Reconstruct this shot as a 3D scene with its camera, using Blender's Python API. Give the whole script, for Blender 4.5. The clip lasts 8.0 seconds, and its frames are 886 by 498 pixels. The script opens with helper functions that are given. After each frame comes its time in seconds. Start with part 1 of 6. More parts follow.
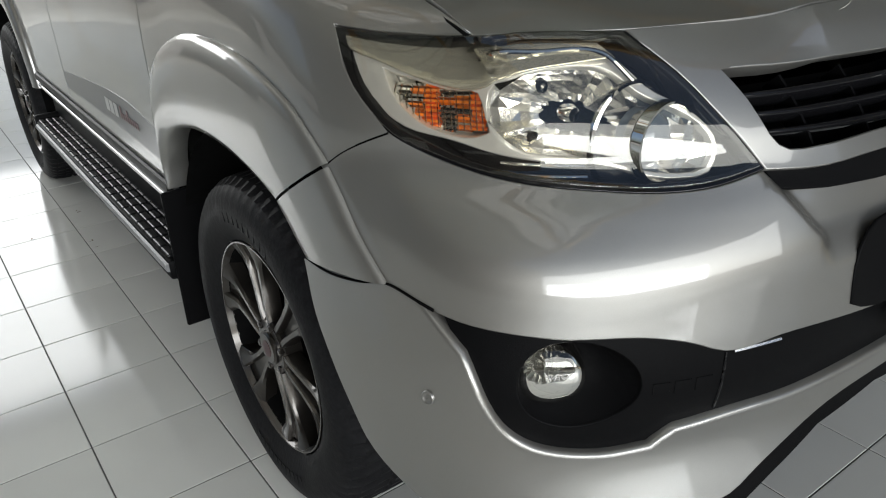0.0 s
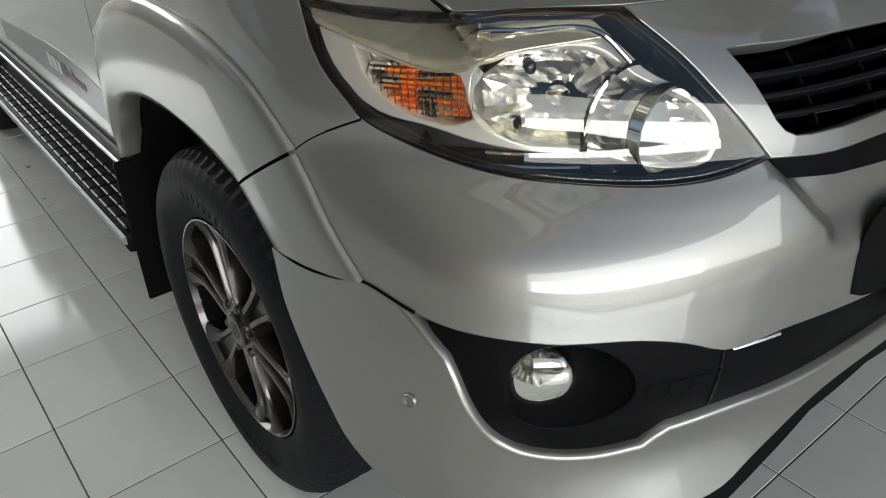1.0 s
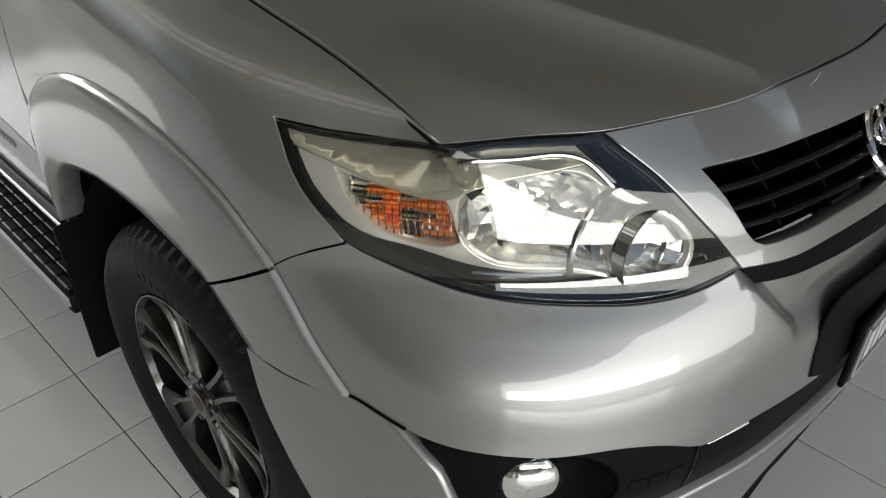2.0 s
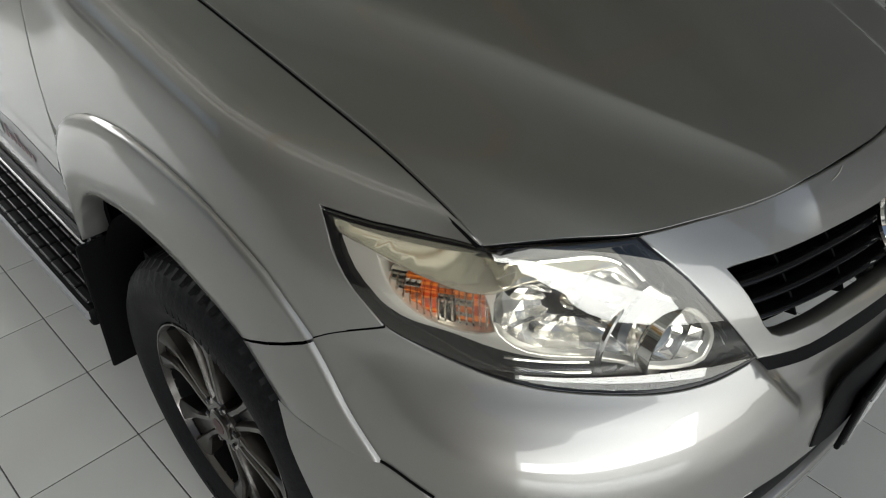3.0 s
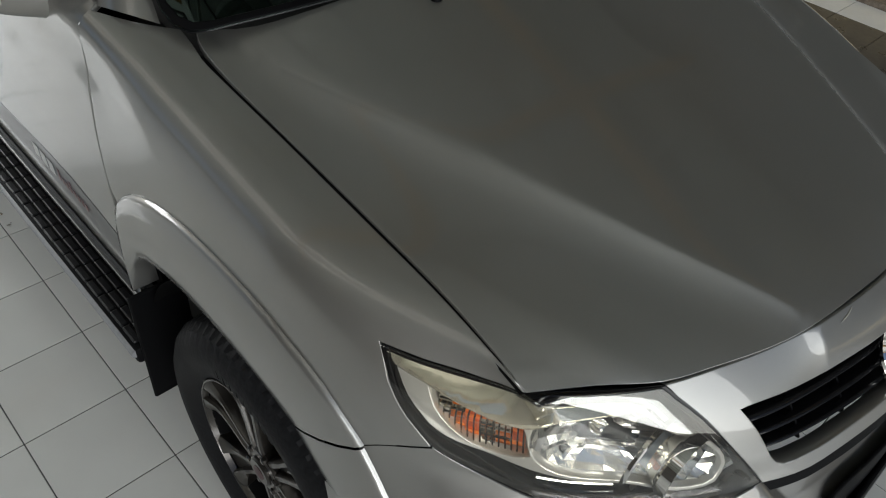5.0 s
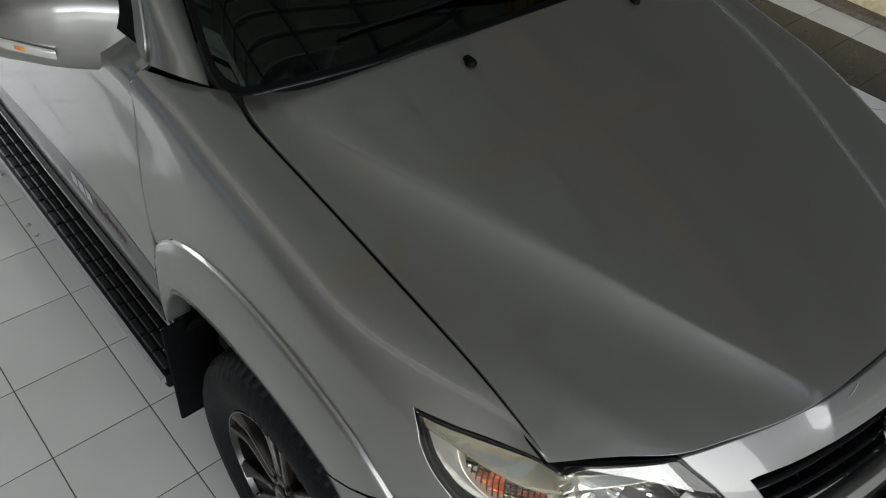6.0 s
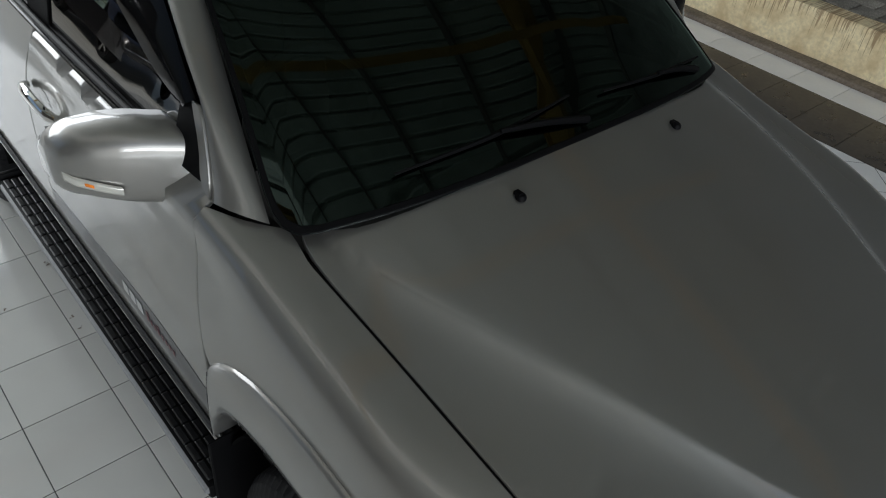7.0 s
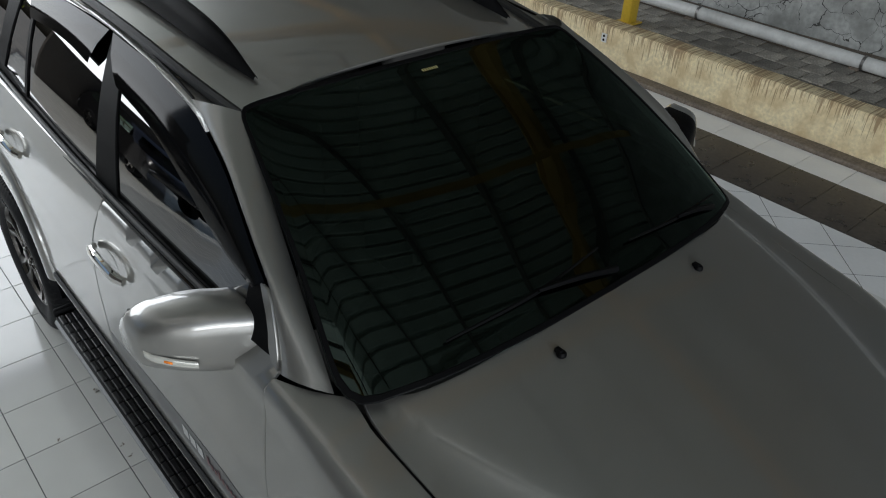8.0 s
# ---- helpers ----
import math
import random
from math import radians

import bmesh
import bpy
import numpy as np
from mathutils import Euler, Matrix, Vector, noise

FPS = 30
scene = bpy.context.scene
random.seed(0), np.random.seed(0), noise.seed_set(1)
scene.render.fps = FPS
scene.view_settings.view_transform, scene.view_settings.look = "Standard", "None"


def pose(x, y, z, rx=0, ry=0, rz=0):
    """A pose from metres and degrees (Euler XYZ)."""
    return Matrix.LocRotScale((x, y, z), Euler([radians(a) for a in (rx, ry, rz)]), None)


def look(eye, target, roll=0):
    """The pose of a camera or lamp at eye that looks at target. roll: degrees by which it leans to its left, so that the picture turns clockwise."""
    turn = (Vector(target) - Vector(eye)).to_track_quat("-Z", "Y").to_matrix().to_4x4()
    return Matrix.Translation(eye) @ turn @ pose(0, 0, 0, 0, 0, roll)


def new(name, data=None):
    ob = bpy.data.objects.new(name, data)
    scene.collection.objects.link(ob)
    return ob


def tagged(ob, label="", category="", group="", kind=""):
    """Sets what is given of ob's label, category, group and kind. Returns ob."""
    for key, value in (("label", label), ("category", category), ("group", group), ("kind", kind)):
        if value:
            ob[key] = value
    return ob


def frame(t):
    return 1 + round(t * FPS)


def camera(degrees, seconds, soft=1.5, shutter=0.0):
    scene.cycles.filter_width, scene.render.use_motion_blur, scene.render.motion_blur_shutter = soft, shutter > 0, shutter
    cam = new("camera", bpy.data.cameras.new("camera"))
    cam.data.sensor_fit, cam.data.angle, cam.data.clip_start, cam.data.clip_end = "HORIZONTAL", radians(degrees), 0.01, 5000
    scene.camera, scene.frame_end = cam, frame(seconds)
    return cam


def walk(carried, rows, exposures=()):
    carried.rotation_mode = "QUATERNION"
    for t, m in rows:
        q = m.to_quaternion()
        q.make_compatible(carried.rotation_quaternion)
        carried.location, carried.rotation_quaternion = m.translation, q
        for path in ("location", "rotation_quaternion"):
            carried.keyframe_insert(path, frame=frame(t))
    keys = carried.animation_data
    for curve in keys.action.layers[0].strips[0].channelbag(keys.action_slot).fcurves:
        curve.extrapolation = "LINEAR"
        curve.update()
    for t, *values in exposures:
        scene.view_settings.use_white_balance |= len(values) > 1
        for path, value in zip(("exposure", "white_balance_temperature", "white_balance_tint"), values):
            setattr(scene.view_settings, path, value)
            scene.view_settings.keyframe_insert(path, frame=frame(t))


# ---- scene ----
cam = camera(60.6, 8.0, soft=1.1)
PATH = [
    (0, (-1.443, -0.391, 1.267), (-0.401, 1.074, 0.392), -2.1),
    (0.5, (-1.418, -0.363, 1.266), (-0.419, 1.089, 0.32), -2.0),
    (1, (-1.386, -0.287, 1.307), (-0.332, 1.06, 0.271), -1.7),
    (1.5, (-1.39, -0.231, 1.414), (-0.257, 1.005, 0.324), -0.8),
    (2, (-1.378, -0.149, 1.488), (-0.206, 1.015, 0.361), 0.1),
    (2.2, (-1.365, -0.115, 1.512), (-0.195, 1.031, 0.365), 0.4),
    (3.3, (-1.382, -0.039, 1.701), (-0.239, 0.999, 0.43), 4.8),
    (3.5, (-1.383, -0.04, 1.713), (-0.242, 0.971, 0.419), 5.9),
    (4, (-1.373, 0.018, 1.779), (-0.248, 1.002, 0.451), 6.7),
    (4.5, (-1.36, 0.057, 1.891), (-0.266, 1.057, 0.548), 5.3),
    (5.8, (-1.405, 0.140, 2.016), (-0.331, 1.152, 0.666), 7.5),
    (6, (-1.395, 0.154, 2.073), (-0.324, 1.151, 0.710), 7.7),
    (6.5, (-1.367, 0.18, 2.168), (-0.283, 1.207, 0.838), 7.8),
    (7, (-1.401, 0.265, 2.201), (-0.311, 1.373, 0.942), 6.4),
    (7.5, (-1.443, 0.313, 2.333), (-0.347, 1.485, 1.138), 3.8),
    (8, (-1.461, 0.331, 2.445), (-0.336, 1.548, 1.325), 3.0),
]
walk(cam, [(t, look(eye, target, roll)) for t, eye, target, roll in PATH], [(0, -0.2, 6400, 8), (2, -0.27, 6450, 8), (4.5, -0.32, 6400, 8), (8, -0.44, 6050, 8)])

# ---- light ----
SUN_EL, SUN_AZ = 52.0, 75.0
world = bpy.data.worlds.new("world")
scene.world = world
world.use_nodes = True
wn = world.node_tree
sky = wn.nodes.new("ShaderNodeTexSky")
sky.sky_type, sky.sun_disc = "NISHITA", False
sky.dust_density, sky.air_density = 6.0, 1.0
sky.sun_elevation, sky.sun_rotation = radians(SUN_EL), radians(SUN_AZ)
wn.links.new(sky.outputs[0], wn.nodes["Background"].inputs[0])
wn.nodes["Background"].inputs[1].default_value = 0.15
sun_data = bpy.data.lights.new("sun", "SUN")
sun_data.energy, sun_data.angle, sun_data.color = 3.0, radians(0.6), (1.0, 0.95, 0.86)
sun = new("sun", sun_data)
_d = Vector((math.sin(radians(SUN_AZ)) * math.cos(radians(SUN_EL)), math.cos(radians(SUN_AZ)) * math.cos(radians(SUN_EL)), math.sin(radians(SUN_EL))))
sun.matrix_world = look(_d * 30, (0, 0, 0))


def window_light(name, place, target, w, h, watts, colour=(1, 1, 1)):
    """Daylight that comes in through one of the open sides."""
    d = bpy.data.lights.new(name, "AREA")
    d.shape, d.size, d.size_y, d.energy, d.color = "RECTANGLE", w, h, watts, colour
    ob = new(name, d)
    ob.matrix_world = look(place, target)
    return ob


window_light("daylight_front", (-3.2, -6.6, 2.40), (-3.0, 0, 2.30), 10.4, 3.0, 372, (1.0, 0.99, 0.96))
window_light("daylight_street", (-4.0, -6.5, 1.55), (-3.2, 0, 1.55), 7.2, 1.5, 340, (0.98, 0.99, 1.0))
window_light("daylight_rear", (-1.6, 9.8, 3.35), (-1.8, 2.0, 3.05), 7.8, 3.1, 500, (1.0, 0.99, 0.97))

# ---- materials ----
def material(name, colour, rough=0.5, metal=0.0, coat=0.0, grain=0.0, grain_size=40.0, stain=0.0, stain_size=3.0, bump=0.0, vary=0.0, spec=0.5, dark=None):
    """A surface with fine grain, broad stains, relief and a slight change from piece to piece."""
    m = bpy.data.materials.new(name)
    m.use_nodes = True
    nt = m.node_tree
    b = nt.nodes["Principled BSDF"]
    L = nt.links.new
    b.inputs["Roughness"].default_value, b.inputs["Metallic"].default_value = rough, metal
    b.inputs["Specular IOR Level"].default_value = spec
    b.inputs["Coat Weight"].default_value, b.inputs["Coat Roughness"].default_value = coat, 0.04
    tc = nt.nodes.new("ShaderNodeTexCoord")
    col = nt.nodes.new("ShaderNodeRGB")
    col.outputs[0].default_value = (*colour, 1)
    out = col.outputs[0]
    if grain or bump:
        n1 = nt.nodes.new("ShaderNodeTexNoise")
        n1.inputs["Scale"].default_value, n1.inputs["Detail"].default_value = grain_size, 4
        L(tc.outputs["Object"], n1.inputs["Vector"])
    if grain:
        out = shade_mix(nt, out, n1.outputs["Fac"], 1 - grain, 1 + grain)
    if stain:
        n2 = nt.nodes.new("ShaderNodeTexNoise")
        n2.inputs["Scale"].default_value, n2.inputs["Detail"].default_value = stain_size, 6
        L(tc.outputs["Object"], n2.inputs["Vector"])
        if dark:
            mx = nt.nodes.new("ShaderNodeMix")
            mx.data_type = "RGBA"
            ramp = nt.nodes.new("ShaderNodeMapRange")
            ramp.inputs["From Min"].default_value, ramp.inputs["From Max"].default_value = 0.5 - 0.1, 0.5 + 0.16
            ramp.inputs["To Max"].default_value = stain
            L(n2.outputs["Fac"], ramp.inputs["Value"])
            L(ramp.outputs[0], mx.inputs["Factor"])
            L(out, mx.inputs["A"])
            mx.inputs["B"].default_value = (*dark, 1)
            out = mx.outputs["Result"]
        else:
            out = shade_mix(nt, out, n2.outputs["Fac"], 1 - stain, 1 + stain)
            rr = nt.nodes.new("ShaderNodeMapRange")
            rr.inputs["From Min"].default_value, rr.inputs["From Max"].default_value = 0.3, 0.7
            rr.inputs["To Min"].default_value, rr.inputs["To Max"].default_value = max(rough - stain * 0.3, 0.02), min(rough + stain * 0.3, 1)
            L(n2.outputs["Fac"], rr.inputs["Value"])
            L(rr.outputs[0], b.inputs["Roughness"])
    if vary:
        oi = nt.nodes.new("ShaderNodeObjectInfo")
        out = shade_mix(nt, out, oi.outputs["Random"], 1 - vary, 1 + vary, 0, 1)
    L(out, b.inputs["Base Color"])
    if bump:
        bp = nt.nodes.new("ShaderNodeBump")
        bp.inputs["Strength"].default_value, bp.inputs["Distance"].default_value = bump, 0.004
        L(n1.outputs["Fac"], bp.inputs["Height"])
        L(bp.outputs[0], b.inputs["Normal"])
    return m


def shade_mix(nt, colour, fac, lo, hi, a=0.3, z=0.7):
    """Scales a colour between lo and hi by a factor."""
    r = nt.nodes.new("ShaderNodeMapRange")
    r.inputs["From Min"].default_value, r.inputs["From Max"].default_value = a, z
    r.inputs["To Min"].default_value, r.inputs["To Max"].default_value = lo, hi
    nt.links.new(fac, r.inputs["Value"])
    v = nt.nodes.new("ShaderNodeVectorMath")
    v.operation = "SCALE"
    nt.links.new(colour, v.inputs[0])
    nt.links.new(r.outputs[0], v.inputs["Scale"])
    return v.outputs[0]


def pane(name, tint, gloss_rough=0.02, ior=1.5, film=(1, 1, 1)):
    """Glass as a thin pane: tinted passage and a true mirror gloss that grows at grazing angles."""
    m = bpy.data.materials.new(name)
    m.use_nodes = True
    nt = m.node_tree
    nt.nodes.remove(nt.nodes["Principled BSDF"])
    t, g, x, f = (nt.nodes.new(k) for k in ("ShaderNodeBsdfTransparent", "ShaderNodeBsdfGlossy", "ShaderNodeMixShader", "ShaderNodeFresnel"))
    t.inputs[0].default_value = (*tint, 1)
    g.inputs["Roughness"].default_value, g.inputs["Color"].default_value = gloss_rough, (*film, 1)
    f.inputs["IOR"].default_value = ior
    nt.links.new(f.outputs[0], x.inputs[0])
    nt.links.new(t.outputs[0], x.inputs[1])
    nt.links.new(g.outputs[0], x.inputs[2])
    nt.links.new(x.outputs[0], nt.nodes["Material Output"].inputs[0])
    return m


PAINT = material("silver_paint", (0.280, 0.277, 0.262), 0.41, 0.78, 1.0, grain=0.05, grain_size=900, stain=0.6, stain_size=2.4, dark=(0.275, 0.258, 0.230))
PAINT.node_tree.nodes["Principled BSDF"].inputs["Coat IOR"].default_value = 1.69
BLACK = material("black_plastic", (0.0042, 0.0042, 0.0046), 0.48, grain=0.15, grain_size=500, bump=0.10, spec=0.06)
SMOKE = material("smoked_plastic", (0.004, 0.004, 0.0042), 0.06, spec=0.06)
GLOSS = material("gloss_black", (0.007, 0.007, 0.008), 0.10, coat=0.1, spec=0.2)
# near-black for linings, with the shade of gaps and hollows in the colour
DARK = material("cavity_shade", (0.004, 0.004, 0.004), 0.8, grain=0.2, spec=0.05)
CHROME = material("chrome", (0.80, 0.79, 0.76), 0.06, 1.0, grain=0.03, grain_size=200)
SATIN = material("satin_chrome", (0.72, 0.71, 0.69), 0.22, 1.0, grain=0.03, grain_size=200)
RUBBER = material("tyre_rubber", (0.011, 0.011, 0.012), 0.55, spec=0.10, grain=0.25, grain_size=120, stain=0.2, stain_size=9, bump=0.25)
SEAL = material("rubber_seal", (0.010, 0.010, 0.010), 0.55, grain=0.1)
GUN = material("gunmetal_alloy", (0.060, 0.054, 0.048), 0.28, 0.85, 0.6, grain=0.06, grain_size=600)
# greyer than the headlamp's reflector
FOGMIRROR = material("grey_reflector", (0.30, 0.30, 0.285), 0.18, 1.0, grain=0.05)
AMBER = material("amber_lens", (1.0, 0.27, 0.02), 0.15, 0.35, 0.6, grain=0.35, grain_size=90)
PEARL = material("headlamp_white", (0.62, 0.61, 0.55), 0.20, 0.35, 0.6, grain=0.05)
DECAL = material("grey_decal", (0.055, 0.055, 0.06), 0.3, 0.0, 0.3, grain=0.05)
RED = material("red_decal", (0.10, 0.024, 0.030), 0.4, grain=0.05)
STICKER = material("sticker_print", (0.42, 0.37, 0.16), 0.4, grain=0.05)
CAPRED = material("dark_red_print", (0.045, 0.010, 0.012), 0.4, grain=0.05)
SILVERPRINT = material("silver_print", (0.52, 0.52, 0.51), 0.4, grain=0.05)
STEEL = material("bare_steel", (0.30, 0.29, 0.28), 0.4, 0.9, grain=0.15, grain_size=60)
LENS = pane("clear_lens", (0.94, 0.93, 0.89), 0.012, 1.80, (1.0, 0.985, 0.93))
LAMPBLACK = material("lamp_black", (0.004, 0.004, 0.005), 0.10, spec=0.35)
UPPERDARK = material("dark_upper_wall", (0.12, 0.122, 0.117), 0.7, grain=0.2, grain_size=6, stain=0.2, stain_size=1.5)
PADRUBBER = material("tread_rubber", (0.008, 0.008, 0.009), 0.30, grain=0.15, grain_size=200, spec=0.34)
GREYTRIM = material("grey_trim", (0.26, 0.265, 0.27), 0.4, grain=0.1, grain_size=80)
LAMPSHELF = material("olive_chrome", (0.80, 0.76, 0.62), 0.10, 0.75, grain=0.04)
LAMPSILVER = material("lamp_silver", (0.82, 0.80, 0.74), 0.16, 0.55, 0.3, grain=0.04)
REFLECTOR = material("vapour_chrome", (0.93, 0.92, 0.89), 0.16, 0.95, grain=0.02)
TINT = pane("tinted_glass", (0.020, 0.032, 0.026), 0.012, 1.5, (0.60, 0.80, 0.71))
SIDETINT = pane("film_tinted_glass", (0.02, 0.024, 0.022), 0.012, 2.25)
TILE = material("white_tile", (0.66, 0.66, 0.63), 0.10, grain=0.012, grain_size=300, stain=0.05, stain_size=2.2, vary=0.02)
GROUT = material("grey_grout", (0.10, 0.10, 0.095), 0.8, grain=0.25, grain_size=60, stain=0.2)
DARKTILE = material("dark_brown_tile", (0.050, 0.042, 0.037), 0.32, grain=0.3, grain_size=28, stain=0.35, stain_size=7, vary=0.12)
WHITETILE = material("strip_white_tile", (0.79, 0.79, 0.78), 0.16, grain=0.02, stain=0.05, vary=0.02)
EARTH = material("brown_cement", (0.16, 0.13, 0.10), 0.85, grain=0.3, grain_size=50, stain=0.3, stain_size=6, bump=0.4)
WALLGREY = material("old_grey_render", (0.42, 0.425, 0.41), 0.85, grain=0.22, grain_size=24, stain=0.85, stain_size=3.5, bump=0.5, dark=(0.20, 0.205, 0.19))
PVC = material("white_pvc", (0.62, 0.62, 0.60), 0.35, grain=0.05, stain=0.14, stain_size=6)
PAVER = material("grey_paver", (0.25, 0.232, 0.20), 0.85, grain=0.4, grain_size=60, stain=0.4, stain_size=5, bump=0.5, vary=0.38)
BEAM = material("ochre_beam_paint", (0.29, 0.175, 0.055), 0.5, grain=0.1, stain=0.2)
YELLOW = material("yellow_paint", (0.62, 0.42, 0.04), 0.4, grain=0.08, stain=0.12)
PURLIN = material("purlin_steel", (0.10, 0.095, 0.085), 0.6, grain=0.15)
ROOFMETAL = material("roof_sheet", (0.34, 0.36, 0.335), 0.5, 0.3, grain=0.1, stain=0.15)


def cracked(m, scale, width, dark):
    """Adds fine branching cracks to a rendered wall."""
    nt = m.node_tree
    b = nt.nodes["Principled BSDF"]
    src = b.inputs["Base Color"].links[0].from_socket
    tc = nt.nodes.new("ShaderNodeTexCoord")
    ns = nt.nodes.new("ShaderNodeTexNoise")
    ns.inputs["Scale"].default_value, ns.inputs["Detail"].default_value = 4.0, 4
    nt.links.new(tc.outputs["Object"], ns.inputs["Vector"])
    wob = nt.nodes.new("ShaderNodeVectorMath")
    wob.operation = "MULTIPLY_ADD"
    nt.links.new(ns.outputs["Color"], wob.inputs[0])
    wob.inputs[1].default_value = (.35, .35, .35)
    nt.links.new(tc.outputs["Object"], wob.inputs[2])
    vo = nt.nodes.new("ShaderNodeTexVoronoi")
    vo.feature = "DISTANCE_TO_EDGE"
    vo.inputs["Scale"].default_value = scale
    nt.links.new(wob.outputs[0], vo.inputs["Vector"])
    far = nt.nodes.new("ShaderNodeTexNoise")
    far.inputs["Scale"].default_value = 2.2
    nt.links.new(tc.outputs["Object"], far.inputs["Vector"])
    wid = nt.nodes.new("ShaderNodeMapRange")
    wid.inputs["From Min"].default_value, wid.inputs["From Max"].default_value = 0.42, 0.65
    wid.inputs["To Min"].default_value, wid.inputs["To Max"].default_value = 0.0005, width
    nt.links.new(far.outputs["Fac"], wid.inputs["Value"])
    lt = nt.nodes.new("ShaderNodeMath")
    lt.operation = "LESS_THAN"
    nt.links.new(vo.outputs["Distance"], lt.inputs[0])
    nt.links.new(wid.outputs[0], lt.inputs[1])
    mx = nt.nodes.new("ShaderNodeMix")
    mx.data_type = "RGBA"
    mx.inputs["B"].default_value = (*dark, 1)
    nt.links.new(lt.outputs[0], mx.inputs["Factor"])
    nt.links.new(src, mx.inputs["A"])
    nt.links.new(mx.outputs["Result"], b.inputs["Base Color"])


cracked(WALLGREY, 4.5, 0.030, (0.06, 0.06, 0.055))
SHEET = bpy.data.materials.new("translucent_sheet")
SHEET.use_nodes = True
_nt = SHEET.node_tree
_nt.nodes.remove(_nt.nodes["Principled BSDF"])
_a, _b, _c = (_nt.nodes.new(k) for k in ("ShaderNodeBsdfTranslucent", "ShaderNodeBsdfDiffuse", "ShaderNodeMixShader"))
_a.inputs[0].default_value, _b.inputs[0].default_value = (.75, .77, .74, 1), (.5, .5, .48, 1)
_c.inputs[0].default_value = 0.35
_nt.links.new(_a.outputs[0], _c.inputs[1])
_nt.links.new(_b.outputs[0], _c.inputs[2])
_nt.links.new(_c.outputs[0], _nt.nodes["Material Output"].inputs[0])
WALLBROWN = material("brown_wall", (0.060, 0.054, 0.048), 0.7, grain=0.1, grain_size=14, stain=0.2, stain_size=1.2)
WALLWHITE = material("white_wall", (0.70, 0.69, 0.66), 0.7, grain=0.04, grain_size=20, stain=0.06)
CARBLACK = material("black_car_paint", (0.010, 0.010, 0.012), 0.2, 0.2, 1.0, grain=0.05)
ASPHALT = material("outdoor_paving", (0.24, 0.235, 0.22), 0.9, grain=0.3, grain_size=30, stain=0.2)
CABIN = material("cabin_trim", (0.035, 0.034, 0.032), 0.7, grain=0.2, grain_size=80)

# ---- building helpers ----
def link(name, verts, faces, mat, parent=None, label="", smooth=False, normals=None):
    me = bpy.data.meshes.new(name)
    me.from_pydata([tuple(map(float, v)) for v in verts], [], [tuple(f) for f in faces])
    me.materials.append(mat)
    if smooth:
        me.polygons.foreach_set("use_smooth", [True] * len(me.polygons))
    me.update()
    if normals is not None:
        me.normals_split_custom_set_from_vertices([tuple(map(float, n)) for n in normals])
    ob = new(name, me)
    ob.parent = parent
    if label:
        ob["label"] = label
    return ob


def part(name, bm, mat, parent=None, label="", smooth=True, sharp=35):
    """Links a bmesh as one mesh object under a thing or a part."""
    bmesh.ops.recalc_face_normals(bm, faces=bm.faces)
    if smooth:
        for f in bm.faces:
            f.smooth = True
        for e in bm.edges:
            if len(e.link_faces) == 2 and e.calc_face_angle(0) > radians(sharp):
                e.smooth = False
    me = bpy.data.meshes.new(name)
    bm.to_mesh(me)
    bm.free()
    me.materials.append(mat)
    ob = new(name, me)
    ob.parent = parent
    if label:
        ob["label"] = label
    return ob


def thing(name, label, category, kind="", group="", at=(0, 0, 0)):
    ob = new(name)
    ob.location = at
    ob.empty_display_size = 0.05
    return tagged(ob, label, category, group, kind)


def box(x0, x1, y0, y1, z0, z1, bevel=0.0, seg=2, bm=None):
    own = bmesh.new()
    bmesh.ops.create_cube(own, size=1)
    for v in own.verts:
        v.co = Vector(((x0 + x1) / 2 + v.co.x * (x1 - x0), (y0 + y1) / 2 + v.co.y * (y1 - y0), (z0 + z1) / 2 + v.co.z * (z1 - z0)))
    if bevel:
        bmesh.ops.bevel(own, geom=own.edges[:], offset=bevel, segments=seg, profile=0.5, affect="EDGES")
    if bm is None:
        return own
    join(bm, own)
    return bm


def join(bm, other):
    me = bpy.data.meshes.new("tmp")
    other.to_mesh(me)
    other.free()
    bm.from_mesh(me)
    bpy.data.meshes.remove(me)


def turned(profile, n=48, axis="x", centre=(0, 0, 0), closed=False):
    """A turned body: profile rows of (along the axis, radius)."""
    bm = bmesh.new()
    rings = []
    for a, r in profile:
        ring = []
        for k in range(n):
            t = 2 * math.pi * k / n
            p = {"x": (a, r * math.cos(t), r * math.sin(t)), "y": (r * math.cos(t), a, r * math.sin(t)), "z": (r * math.cos(t), r * math.sin(t), a)}[axis]
            ring.append(bm.verts.new(Vector(p) + Vector(centre)))
        rings.append(ring)
    for i in range(len(rings) - 1):
        for k in range(n):
            bm.faces.new((rings[i][k], rings[i][(k + 1) % n], rings[i + 1][(k + 1) % n], rings[i + 1][k]))
    if closed:
        bm.faces.new(rings[0])
        bm.faces.new(rings[-1][::-1])
    return bm


